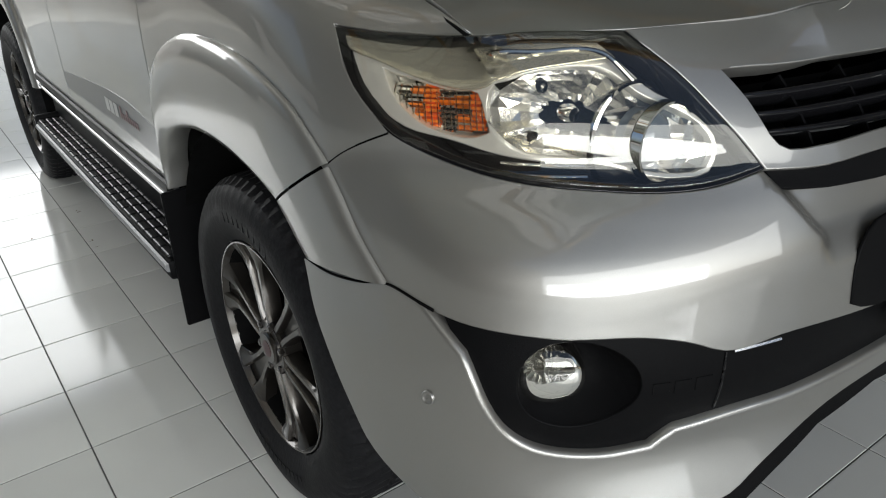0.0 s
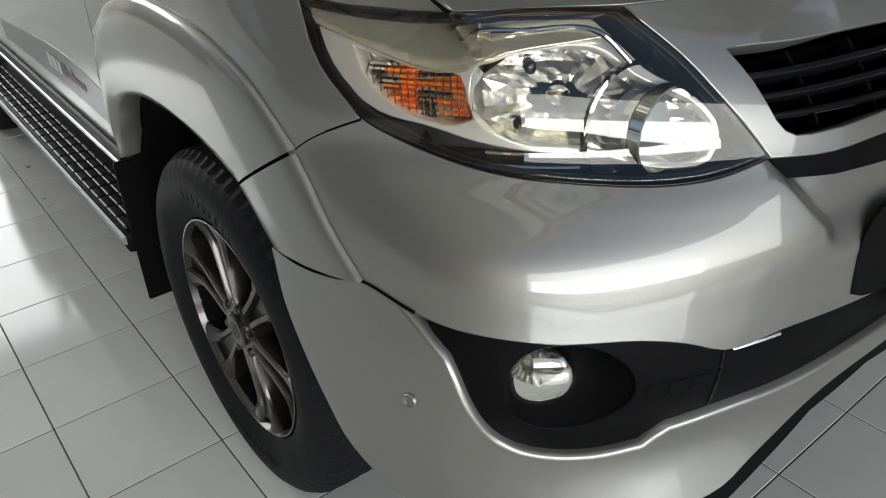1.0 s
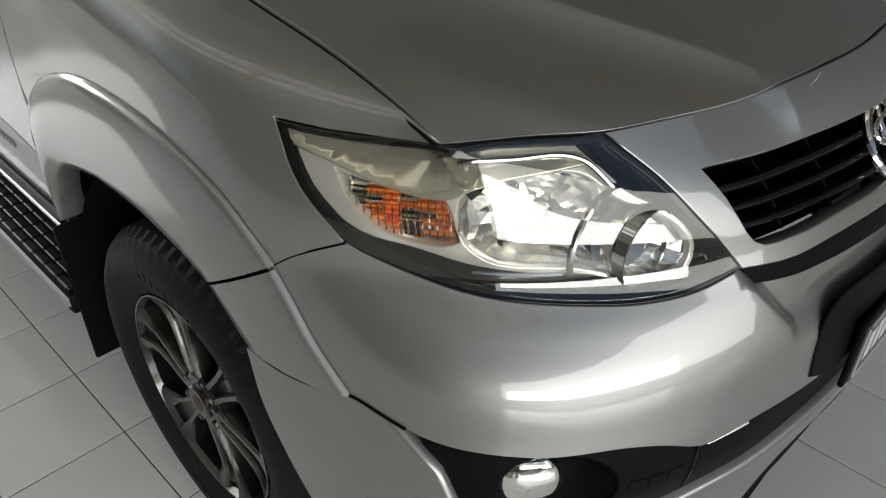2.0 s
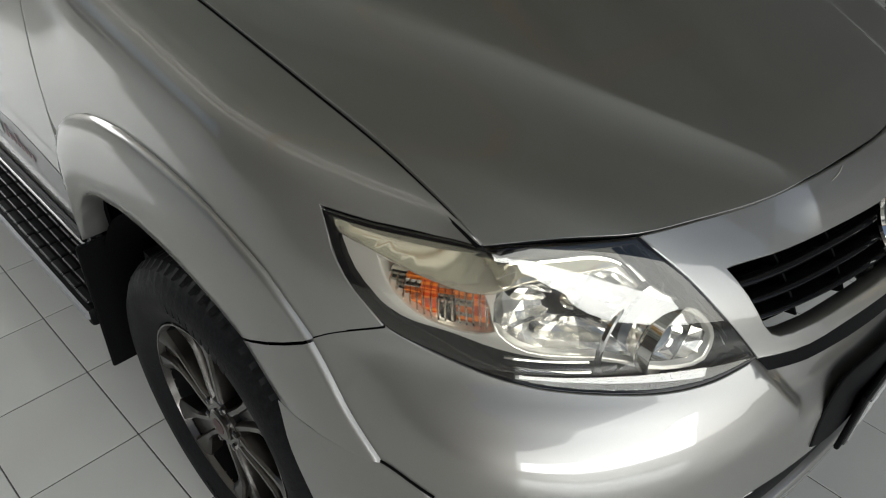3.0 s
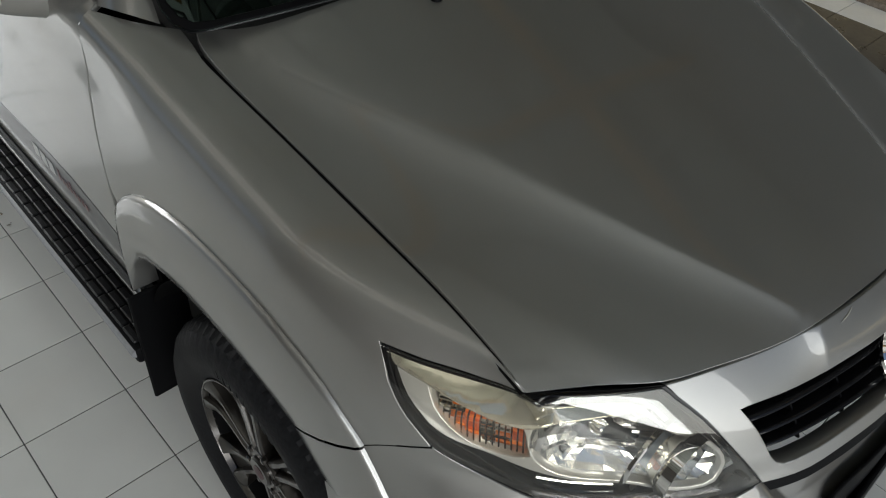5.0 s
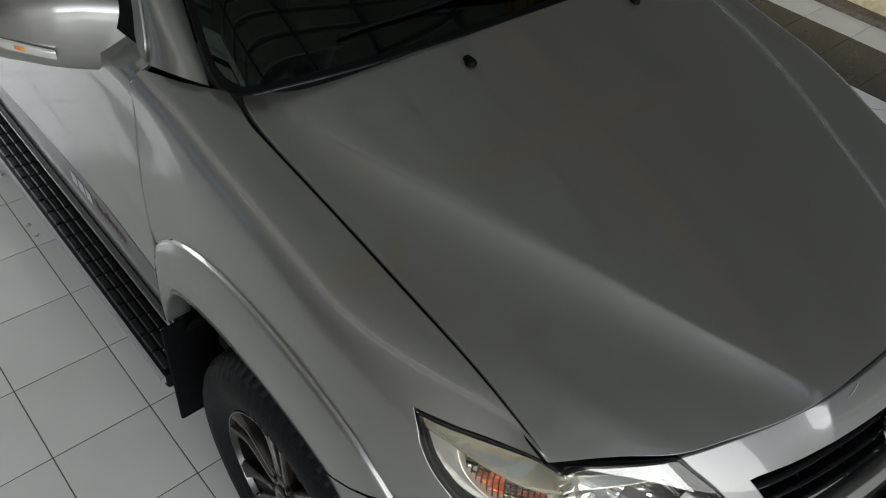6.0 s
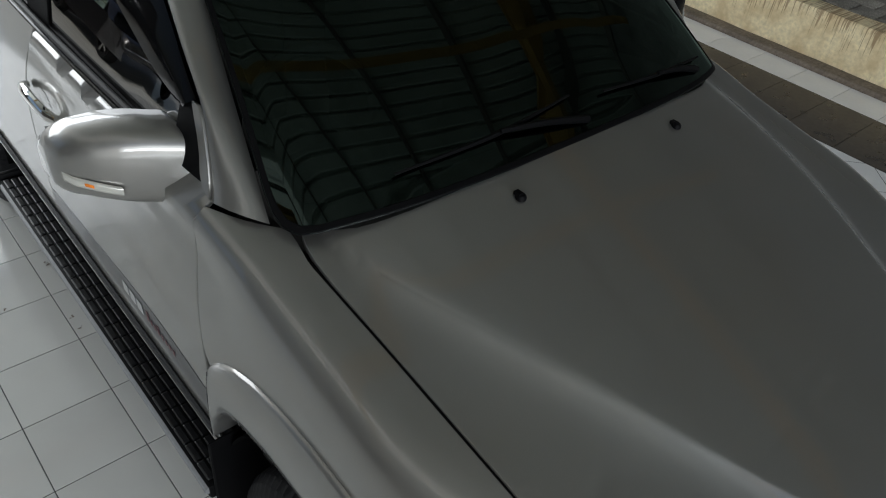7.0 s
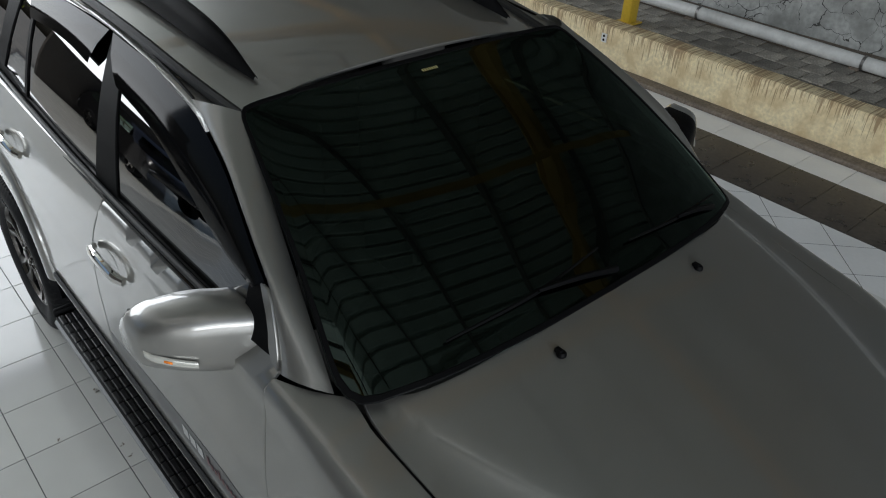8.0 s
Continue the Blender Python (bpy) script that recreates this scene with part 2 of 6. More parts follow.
def smooth_line(pts, n):
    """n + 1 points along a smooth curve through pts."""
    p = np.array(pts, float)
    t = np.concatenate([[0], np.cumsum(np.linalg.norm(np.diff(p, axis=0), axis=1) ** 0.7)])
    d = np.diff(p, axis=0) / np.diff(t)[:, None]
    h = np.diff(t)[:, None]
    m = np.concatenate([d[:1], (d[:-1] * h[1:] + d[1:] * h[:-1]) / (h[1:] + h[:-1]), d[-1:]])
    q = np.linspace(0, t[-1], n + 1)
    k = np.clip(np.searchsorted(t, q, side="right") - 1, 0, len(t) - 2)
    hh = (t[k + 1] - t[k])[:, None]
    u = (q - t[k])[:, None] / hh
    return p[k] * (2*u**3 - 3*u**2 + 1) + p[k + 1] * (3*u**2 - 2*u**3) + hh * (m[k] * (u**3 - 2*u**2 + u) + m[k + 1] * (u**3 - u**2))


def tube(pts, r, n=10, steps=0, closed=False, flat=1.0):
    """A round bar along points."""
    p = smooth_line(pts, steps) if steps else np.array(pts, float)
    if isinstance(r, (list, tuple, np.ndarray)):
        r = np.interp(np.linspace(0, 1, len(p)), np.linspace(0, 1, len(r)), r)
    bm = bmesh.new()
    rings = []
    for i in range(len(p)):
        a, b = p[max(i - 1, 0)], p[min(i + 1, len(p) - 1)]
        if closed:
            a, b = p[i - 1], p[(i + 1) % len(p)]
        d = Vector(b - a).normalized()
        side = d.cross(Vector((0, 0, 1)))
        side = side.normalized() if side.length > 1e-4 else Vector((1, 0, 0))
        up = side.cross(d)
        rr = r[i] if isinstance(r, (list, tuple, np.ndarray)) else r
        rings.append([bm.verts.new(Vector(p[i]) + side * rr * math.cos(2*math.pi*k/n) + up * rr * flat * math.sin(2*math.pi*k/n)) for k in range(n)])
    m = len(rings)
    for i in range(m if closed else m - 1):
        for k in range(n):
            bm.faces.new((rings[i][k], rings[i][(k+1) % n], rings[(i+1) % m][(k+1) % n], rings[(i+1) % m][k]))
    if not closed:
        bm.faces.new(rings[0])
        bm.faces.new(rings[-1][::-1])
    return bm


def loft(rows, steps=1):
    """Vertices and faces of a sheet through rows of points."""
    g = np.array(rows, float)
    n, m = g.shape[:2]
    faces = [(i*m + k, i*m + k + 1, (i+1)*m + k + 1, (i+1)*m + k) for i in range(n - 1) for k in range(m - 1)]
    return g.reshape(-1, 3), faces


# ---- the place: floor, strips, kerb, wall, roof ----
T = 0.30
floor = tagged(new("floor"), "glossy white square ceramic tile floor with dark joints", "floor", kind="structure")
link("grout_bed", [(-9, -9, -0.0035), (3.10, -9, -0.0035), (3.10, 14, -0.0035), (-9, 14, -0.0035)], [(0, 1, 2, 3)], GROUT, floor)


def tile_mesh(name, w, d, mat, h=0.012, edge=0.0012):
    bm = box(-w/2, w/2, -d/2, d/2, -h, 0, edge, 1)
    bmesh.ops.recalc_face_normals(bm, faces=bm.faces)
    me = bpy.data.meshes.new(name)
    bm.to_mesh(me)
    bm.free()
    me.materials.append(mat)
    return me


def lay(name, me, x, y, z, parent, turn=0.0):
    ob = new(name, me)
    ob.location, ob.rotation_euler, ob.parent = (x, y, z), (0, 0, turn), parent
    return ob


def tile_sheet(name, cells, w, d, mat, parent, turn=0.0, z=0.0):
    """The tiles far from the camera's way, as one part."""
    verts, faces = [], []
    c, s = math.cos(turn), math.sin(turn)
    for x, y in cells:
        i = len(verts)
        for zz, e in ((z - 0.002, 0), (z, 0.0014)):
            for sx, sy in ((-1, -1), (1, -1), (1, 1), (-1, 1)):
                a, b = sx * (w/2 - e), sy * (d/2 - e)
                verts.append((x + a*c - b*s, y + a*s + b*c, zz))
        faces += [(i+4, i+5, i+6, i+7)] + [(i+k, i+(k+1) % 4, i+4+(k+1) % 4, i+4+k) for k in range(4)]
    ob = link(name, verts, faces, mat, parent)
    ob["kind"] = "stuff"
    return ob


kerb = tagged(new("kerb_wall"), "low masonry kerb with stained, peeling cream paint", "kerb", kind="structure")


def weathered(name):
    """Cream limewash with brown runs that start under the top edge."""
    m = material(name, (0.84, 0.72, 0.46), 0.8, grain=0.16, grain_size=34, stain=0.75, stain_size=6, bump=0.5, dark=(0.60, 0.45, 0.24))
    nt = m.node_tree
    b = nt.nodes["Principled BSDF"]
    src = b.inputs["Base Color"].links[0].from_socket
    tc = nt.nodes.new("ShaderNodeTexCoord")
    mp = nt.nodes.new("ShaderNodeMapping")
    mp.inputs["Scale"].default_value = (3, 95, 4.0)
    n = nt.nodes.new("ShaderNodeTexNoise")
    n.inputs["Scale"].default_value, n.inputs["Detail"].default_value = 1.0, 3
    n.inputs["Distortion"].default_value = 0.12
    nt.links.new(tc.outputs["Object"], mp.inputs[0])
    nt.links.new(mp.outputs[0], n.inputs["Vector"])
    r = nt.nodes.new("ShaderNodeMapRange")
    r.inputs["From Min"].default_value, r.inputs["From Max"].default_value = 0.0, 0.10
    r.inputs["To Max"].default_value = 0.75
    sp = nt.nodes.new("ShaderNodeSeparateXYZ")
    nt.links.new(tc.outputs["Object"], sp.inputs[0])
    patch = nt.nodes.new("ShaderNodeTexNoise")
    patch.inputs["Scale"].default_value, patch.inputs["Detail"].default_value = 3.5, 3
    nt.links.new(tc.outputs["Object"], patch.inputs["Vector"])
    length = nt.nodes.new("ShaderNodeMapRange")
    length.inputs["From Min"].default_value, length.inputs["From Max"].default_value = 0.36, 0.10
    length.inputs["To Min"].default_value, length.inputs["To Max"].default_value = 0.25, 0.52
    nt.links.new(sp.outputs[2], length.inputs["Value"])
    need = nt.nodes.new("ShaderNodeMath")
    need.operation = "MULTIPLY_ADD"
    nt.links.new(patch.outputs["Fac"], need.inputs[0])
    need.inputs[1].default_value = 0.40
    nt.links.new(length.outputs[0], need.inputs[2])
    left = nt.nodes.new("ShaderNodeMath")
    left.operation = "SUBTRACT"
    nt.links.new(n.outputs["Fac"], left.inputs[0])
    nt.links.new(need.outputs[0], left.inputs[1])
    nt.links.new(left.outputs[0], r.inputs["Value"])
    mx = nt.nodes.new("ShaderNodeMix")
    mx.data_type = "RGBA"
    mx.inputs["B"].default_value = (0.26, 0.16, 0.08, 1)
    nt.links.new(r.outputs[0], mx.inputs["Factor"])
    nt.links.new(src, mx.inputs["A"])
    nt.links.new(mx.outputs["Result"], b.inputs["Base Color"])
    return m


CREAM = weathered("cream_limewash")


def rough_box(x0, x1, y0, y1, z0, z1, cell, amp, seed):
    """A long cast body with uneven faces and worn edges."""
    bm = bmesh.new()
    n = int((y1 - y0) / cell)
    prof = [(x0, z0), (x0, z0 + (z1-z0)*0.35), (x0, z0 + (z1-z0)*0.7), (x0, z1 - 0.02), (x0 + 0.012, z1 - 0.004), (x0 + 0.05, z1), (x1 - 0.02, z1), (x1, z1 - 0.01), (x1, z0)]
    rings = []
    for i in range(n + 1):
        y = y0 + (y1 - y0) * i / n
        ring = []
        for k, (x, z) in enumerate(prof):
            q = noise.noise_vector(Vector((seed + k * 0.7, y * 3.1, z * 4)))
            ring.append(bm.verts.new((x + q.x * amp, y, z + (q.z * amp if 0 < k < len(prof) - 1 else 0))))
        rings.append(ring)
    for a, b in zip(rings, rings[1:]):
        for k in range(len(prof) - 1):
            bm.faces.new((a[k], b[k], b[k+1], a[k+1]))
    bm.faces.new(rings[0]), bm.faces.new(rings[-1][::-1])
    return bm


part("kerb_body", rough_box(4.15, 4.36, -9, 14, 0.0, 0.365, 0.12, 0.008, 3.0), CREAM, kerb)
part("kerb_foot", rough_box(4.012, 4.16, -9, 14, -0.05, 0.035, 0.15, 0.005, 9.0), EARTH, kerb, "brown cement fillet")
ledge = tagged(new("paver_ledge"), "raised bed of mossy grey concrete pavers behind the kerb", "paving", kind="structure")
part("bed", box(4.36, 5.60, -9, 14, 0.0, 0.292), EARTH, ledge)
wall_east = tagged(new("wall_east"), "old grey rendered wall with cracks below an added dark upper part", "wall", kind="structure")
part("render_coat", box(5.45, 5.65, -9, 14, 0.0, 1.15), WALLGREY, wall_east)
# unseen dark upper wall, added so that the bonnet reflects less light
part("added_upper_wall", box(5.47, 5.63, -9, 14, 1.148, 8.0), UPPERDARK, wall_east, "unseen dark upper wall, added to darken the bonnet's reflections")
part("wall_foot", rough_box(5.22, 5.47, -9, 14, 0.28, 0.37, 0.15, 0.01, 5.0), EARTH, wall_east, "rough cement footing")

ceiling = tagged(new("ceiling"), "grey ribbed metal roof sheets on steel purlins", "ceiling", kind="structure")
def ribbed(x0, x1, y0, n):
    """Ribbed sheets whose ribs, 0.2 m apart, run across the car."""
    b = bmesh.new()
    ys = []
    for k in range(n):
        y = y0 + k * 0.2
        ys += [(y, 5.2), (y + 0.13, 5.2), (y + 0.15, 5.225), (y + 0.18, 5.225)]
    ys.append((y0 + n * 0.2, 5.2))
    for (ya, za), (yb, zb) in zip(ys, ys[1:]):
        b.faces.new([b.verts.new(v) for v in ((x0, ya, za), (x1, ya, za), (x1, yb, zb), (x0, yb, zb))])
    return b


bm = ribbed(-2.6, 5.44, -3.3, 65)
join(bm, ribbed(-8.6, -4.2, -3.3, 65))
# unseen translucent strip, added for a bright band in the bonnet's reflection
part("added_clear_sheets", ribbed(-4.2, -2.6, -3.3, 65), SHEET, ceiling, "unseen milky translucent roof sheets, added to brighten the bonnet", False)
part("roof_sheets", bm, ROOFMETAL, ceiling, smooth=False)
bm = bmesh.new()
for k in range(11):
    box(-8.63 + k * 1.4, -8.59 + k * 1.4, -3.3, 9.7, 5.10, 5.198, bm=bm)
part("purlins", bm, PURLIN, ceiling, "dark steel purlins", False)


def steel_beam(along, at, lo, hi, z0, z1):
    """One rolled beam with two flanges and a web."""
    beam = tagged(new("roof_beam"), "ochre painted steel roof beam", "beam", group="roof beams", kind="structure")
    bm = bmesh.new()
    for half, a, b in ((.06, z0, z0 + .015), (.006, z0 + .014, z1 - .014), (.06, z1 - .015, z1)):
        if along == "y":
            box(at - half, at + half, lo, hi, a, b, bm=bm)
        else:
            box(lo, hi, at - half, at + half, a, b, bm=bm)
    part("web", bm, BEAM, beam, smooth=False)


for x in (-3.3, 3.35):
    steel_beam("y", x, -3.3, 9.6, 4.84, 5.05)
for y in (-2.75, 1.65, 6.05):
    steel_beam("x", y, -8.5, 5.4, 4.62, 4.835)
# unseen end wall, added to keep reflections in the side glass dark
added_wall_north = tagged(new("added_wall_north"), "unseen brown end wall, added to darken reflections in the side glass", "wall", kind="structure")
part("wall_body", box(-9.0, -4.6, 13.8, 13.95, 0.0, 4.2), WALLBROWN, added_wall_north, smooth=False)
# unseen side wall, added to hold back light from the left
added_wall_west = tagged(new("added_wall_west"), "unseen brown side wall, added to close off the open side", "wall", kind="structure")
part("wall_body", box(-8.8, -8.6, -6.5, 5.2, 0.0, 5.25), WALLBROWN, added_wall_west, smooth=False)
ground = tagged(new("ground"), "pale outdoor paving beyond the showroom", "ground", kind="structure")
link("paving", [(-400, -400, -0.06), (400, -400, -0.06), (400, 400, -0.06), (-400, 400, -0.06)], [(0, 1, 2, 3)], ASPHALT, ground)

# ---- the car's outer skin: distance from the centre line and station, by arc and height ----
XC = -0.115
LEVELS = {
    0.36: [(0, .002), (.2, .012), (.40, .048), (.55, .102), (.69, .200), (.787, .318), (.829, .453)],
    0.50: [(0, .035), (.2, .048), (.40, .085), (.55, .14), (.69, .225), (.785, .325), (.828, .45)],
    0.60: [(0, .030), (.2, .040), (.40, .072), (.55, .122), (.69, .205), (.785, .305), (.826, .44)],
    0.71: [(0, .034), (.2, .045), (.40, .079), (.55, .134), (.69, .225), (.780, .340), (.817, .47)],
    0.80: [(0, .040), (.2, .055), (.40, .094), (.55, .160), (.69, .262), (.775, .380), (.814, .51)],
    0.85: [(0, .051), (.2, .071), (.395, .119), (.545, .194), (.68, .303), (.766, .428), (.811, .555)],
    0.90: [(0, .065), (.2, .090), (.39, .150), (.54, .235), (.67, .350), (.755, .480), (.806, .60)],
    0.95: [(0, .094), (.2, .118), (.394, .172), (.54, .2505), (.666, .3595), (.749, .488), (.800, .612)],
    1.00: [(0, .130), (.2, .155), (.40, .205), (.54, .275), (.66, .375), (.740, .500), (.790, .63)],
    1.08: [(0, .210), (.2, .232), (.41, .280), (.54, .330), (.65, .405), (.715, .500), (.762, .64)],
    1.21: [(0, .350), (.2, .372), (.40, .415), (.52, .460), (.61, .520), (.655, .590), (.680, .70)],
    1.35: [(0, .500), (.2, .522), (.40, .560), (.50, .600), (.56, .640), (.595, .690), (.610, .78)],
}
SIDE = {
    0.36: (.810, .810, .800, .800, .80, .72), 0.50: (.835, .832, .830, .828, .82, .74), 0.60: (.842, .840, .838, .836, .83, .75),
    0.71: (.845, .842, .840, .838, .83, .75), 0.80: (.846, .844, .842, .840, .83, .75), 0.85: (.844, .8445, .844, .841, .83, .75), 0.90: (.842, .845, .846, .842, .83, .75),
    0.95: (.840, .844, .847, .842, .83, .75), 1.00: (.836, .843, .848, .842, .83, .75), 1.08: (.822, .838, .846, .840, .83, .75), 1.21: (.760, .818, .838, .832, .82, .74),
    1.35: (.660, .750, .806, .806, .79, .72),
}
SIDE_Y = (0.98, 1.44, 2.45, 3.30, 4.10, 4.62)
_z = np.array(sorted(LEVELS))
_net = np.array([LEVELS[z] + list(zip(SIDE[z], SIDE_Y)) for z in sorted(LEVELS)])
_ref = np.array([(0, .030), (.2, .042), (.40, .080), (.55, .140), (.69, .240), (.775, .370), (.814, .51)] + list(zip(SIDE[0.80], SIDE_Y)))
_s = np.concatenate([[0], np.cumsum(np.hypot(*np.diff(_ref, axis=0).T))])


def slopes(t, v):
    """Slopes of a curve through values v at t, along the first axis."""
    d = np.diff(v, axis=0) / np.diff(t)[:, None]
    h = np.diff(t)[:, None]
    inner = (d[:-1] * h[1:] + d[1:] * h[:-1]) / (h[1:] + h[:-1])
    return np.concatenate([d[:1], inner, d[-1:]])


_flat = _net.reshape(len(_z), -1)
_mz = slopes(_z, _flat)


def hermite(t, v, m, q):
    k = np.clip(np.searchsorted(t, q, side="right") - 1, 0, len(t) - 2)
    h = (t[k + 1] - t[k])
    u = (q - t[k]) / h
    return k, h, u


def raw_skin(s, z):
    """Half breadth and station of the skin at arc s from the nose and height z, before the bonnet seam."""
    s, z = np.atleast_1d(np.asarray(s, float)), np.atleast_1d(np.asarray(z, float))
    k, h, u = hermite(_z, None, None, z)
    u, h = u[:, None], h[:, None]
    w = _flat[k] * (2*u**3 - 3*u**2 + 1) + _flat[k + 1] * (3*u**2 - 2*u**3) + h * (_mz[k] * (u**3 - 2*u**2 + u) + _mz[k + 1] * (u**3 - u**2))
    w = w.reshape(len(z), len(_s), 2)
    d = np.diff(w, axis=1) / np.diff(_s)[None, :, None]
    hs = np.diff(_s)[None, :, None]
    inner = (d[:, :-1] * hs[:, 1:] + d[:, 1:] * hs[:, :-1]) / (hs[:, 1:] + hs[:, :-1])
    first = d[:, :1].copy()
    first[:, :, 1] = 0
    m = np.concatenate([first, inner, d[:, -1:]], axis=1)
    k, h, u = hermite(_s, None, None, np.abs(s))
    r = np.arange(len(s))
    u, h = u[:, None], h[:, None]
    p = w[r, k] * (2*u**3 - 3*u**2 + 1) + w[r, k + 1] * (3*u**2 - 2*u**3) + h * (m[r, k] * (u**3 - 2*u**2 + u) + m[r, k + 1] * (u**3 - u**2))
    return p[:, 0], p[:, 1]


EDGE_Y = np.array((.30, .433, .60, .80, 1.0, 1.17, 1.30, 1.44, 1.7))
EDGE_H = np.array((.680, .682, .684, .690, .698, .713, .735, .767, .775))
GAP_Y, GAP_H = (.433, .60, .80, 1.0, 1.17, 1.21), (.682, .684, .690, .696, .703, .703)
SEAM_Y = np.array((.30, .433, .60, .795, 1.015, 1.18, 1.26, 1.45, 1.7))
SEAM_Z = np.array((1.025, 1.078, 1.131, 1.174, 1.217, 1.250, 1.269, 1.298, 1.32))
_ms = slopes(SEAM_Y, SEAM_Z[:, None])[:, 0]
_me = slopes(EDGE_Y, EDGE_H[:, None])[:, 0]
_d0 = np.array((-.005, -.0020, 0, .0028, .0068, .0130, .0235, .041, .072, .118, .185, .30, .60))
_w0 = np.array((.618, .663, .6875, .716, .745, .772, .796, .815, .829, .836, .839, .840, .839))
_v0 = np.concatenate([[0], np.cumsum(np.hypot(np.diff(_d0), np.diff(_w0)))])
_v0 = _v0 - _v0[2]


def cubic(t, v, m, q):
    """A smooth curve through values v at t with slopes m, held straight beyond its ends."""
    q = np.clip(q, t[0], t[-1])
    k, h, u = hermite(t, None, None, q)
    return v[k] * (2*u**3 - 3*u**2 + 1) + v[k + 1] * (3*u**2 - 2*u**3) + h * (m[k] * (u**3 - 2*u**2 + u) + m[k + 1] * (u**3 - u**2))


ALONG = np.linspace(_v0[0], _v0[-1], 520)
DROP = np.maximum.accumulate(cubic(_v0, _d0, slopes(_v0, _d0[:, None])[:, 0], ALONG)) + ALONG * 1e-7
WIDTH = cubic(_v0, _w0, slopes(_v0, _w0[:, None])[:, 0], ALONG)


def step(a, b, q):
    u = np.clip((q - a) / (b - a), 0, 1)
    return u * u * (3 - 2 * u)


def wing(h, ht, y, z, top):
    """Draws the half breadth h to the bonnet's seam and to the wing's flat shoulder."""
    seam = cubic(EDGE_Y, EDGE_H, _me, y)
    lead = step(.33, .43, y)
    base = .98 + (top - .10 - .98) * step(.75, 1.2, y)
    u = np.clip((z - base) / (top - base), 0, 1)
    h = h + (seam - ht) * lead * u * u * (3 - 2 * u)
    full = step(.42, .86, y)
    prof = .839 - (.839 - np.interp(top - z, DROP, WIDTH)) * (.839 - seam) / .1515
    prof = prof + (h - prof) * step(1.20, 1.445, y) * step(.03, .14, top - z)
    return h + (prof - h) * full * step(.80, .94, z)


def skin(s, z):
    """The skin, with the wings drawn to the bonnet's seam."""
    s, z = np.atleast_1d(np.asarray(s, float)), np.atleast_1d(np.asarray(z, float))
    h, y = raw_skin(s, z)
    if np.any((np.abs(s) > .75) & (y < 1.45)):
        top = cubic(SEAM_Y, SEAM_Z, _ms, y)
        ht, _ = raw_skin(s, top)
        h = np.where(np.abs(s) > .75, wing(h, ht, y, z, top), h)
    return h, y


def wing_point(y, v, sign, out=0.0):
    """A point of the wing, by its station and the way down from the bonnet's seam."""
    y, v = np.asarray(y, float), np.asarray(v, float)
    top = cubic(SEAM_Y, SEAM_Z, _ms, y)
    z = top - np.interp(v, ALONG, DROP)
    lo, hi = np.full_like(y, .70), np.full_like(y, 2.2)
    for _ in range(26):
        mid = (lo + hi) / 2
        less = raw_skin(mid, z)[1] < y
        lo, hi = np.where(less, mid, lo), np.where(less, hi, mid)
    h, _ = raw_skin(lo, z)
    ht, _ = raw_skin(lo, top)
    h = wing(h, ht, y, z, top)
    return np.stack([XC - sign * (h + out), y, z + out * .5], axis=-1)


def skin_point(s, z, out=0.0):
    """Points of the skin in the world; negative s lies on the car's other side. out: metres in front of the skin."""
    s, z = np.atleast_1d(np.asarray(s, float)), np.atleast_1d(np.asarray(z, float))
    h, y = skin(s, z)
    sign = np.where(s < 0, 1.0, -1.0)
    p = np.stack([XC + sign * h, y, z], axis=1)
    if np.any(np.asarray(out) != 0):
        e = 2e-3
        a, b = np.abs(s), z
        h1, y1 = skin(a + e, b)
        h0, y0 = skin(np.maximum(a - e, 0), b)
        ts = np.stack([sign * (h1 - h0), y1 - y0, 0 * z], axis=1)
        h1, y1 = skin(a, b + e)
        h0, y0 = skin(a, b - e)
        tz = np.stack([sign * (h1 - h0), y1 - y0, np.full_like(z, 2*e)], axis=1)
        n = np.cross(tz, ts) * -sign[:, None]
        n /= np.linalg.norm(n, axis=1)[:, None] + 1e-12
        p = p + n * np.reshape(np.broadcast_to(out, z.shape), (-1, 1))
    return p


def arc_at(y, z):
    """The arc at which the skin has station y at height z (for the sides)."""
    lo, hi = 0.0, float(_s[-1])
    for _ in range(40):
        mid = (lo + hi) / 2
        lo, hi = (mid, hi) if skin(mid, z)[1][0] < y else (lo, mid)
    return lo


# ---- trimmed panels ----
from mathutils import geometry as _geo


def resample(loop, step):
    out = []
    for a, b in zip(loop, loop[1:] + loop[:1]):
        n = max(1, int(math.hypot(b[0] - a[0], b[1] - a[1]) / step))
        out += [(a[0] + (b[0] - a[0]) * k / n, a[1] + (b[1] - a[1]) * k / n) for k in range(n)]
    return out


def rounded(loop, n=4, sharp=50):
    """Smooths a coarse outline, but keeps its sharp corners."""
    m = len(loop)
    keep = []
    for i in range(m):
        a, b, c = (np.array(loop[(i + d) % m]) for d in (-1, 0, 1))
        u, v = b - a, c - b
        ang = abs(math.degrees(math.atan2(u[0]*v[1] - u[1]*v[0], u @ v)))
        keep.append(ang > sharp)
    if not any(keep):
        pts = [loop[i % m] for i in range(-2, m + 3)]
        k = smooth_line(pts, n * (m + 4))
        return [tuple(p) for p in k[2*n:-2*n][:-1]]
    first = keep.index(True)
    loop, keep = loop[first:] + loop[:first], keep[first:] + keep[:first]
    out, run = [], [loop[0]]
    for i in range(1, m + 1):
        run.append(loop[i % m])
        if keep[i % m]:
            out += [tuple(p) for p in (smooth_line(run, n * (len(run) - 1)) if len(run) > 2 else np.array(run))[:-1]]
            run = [loop[i % m]]
    return out


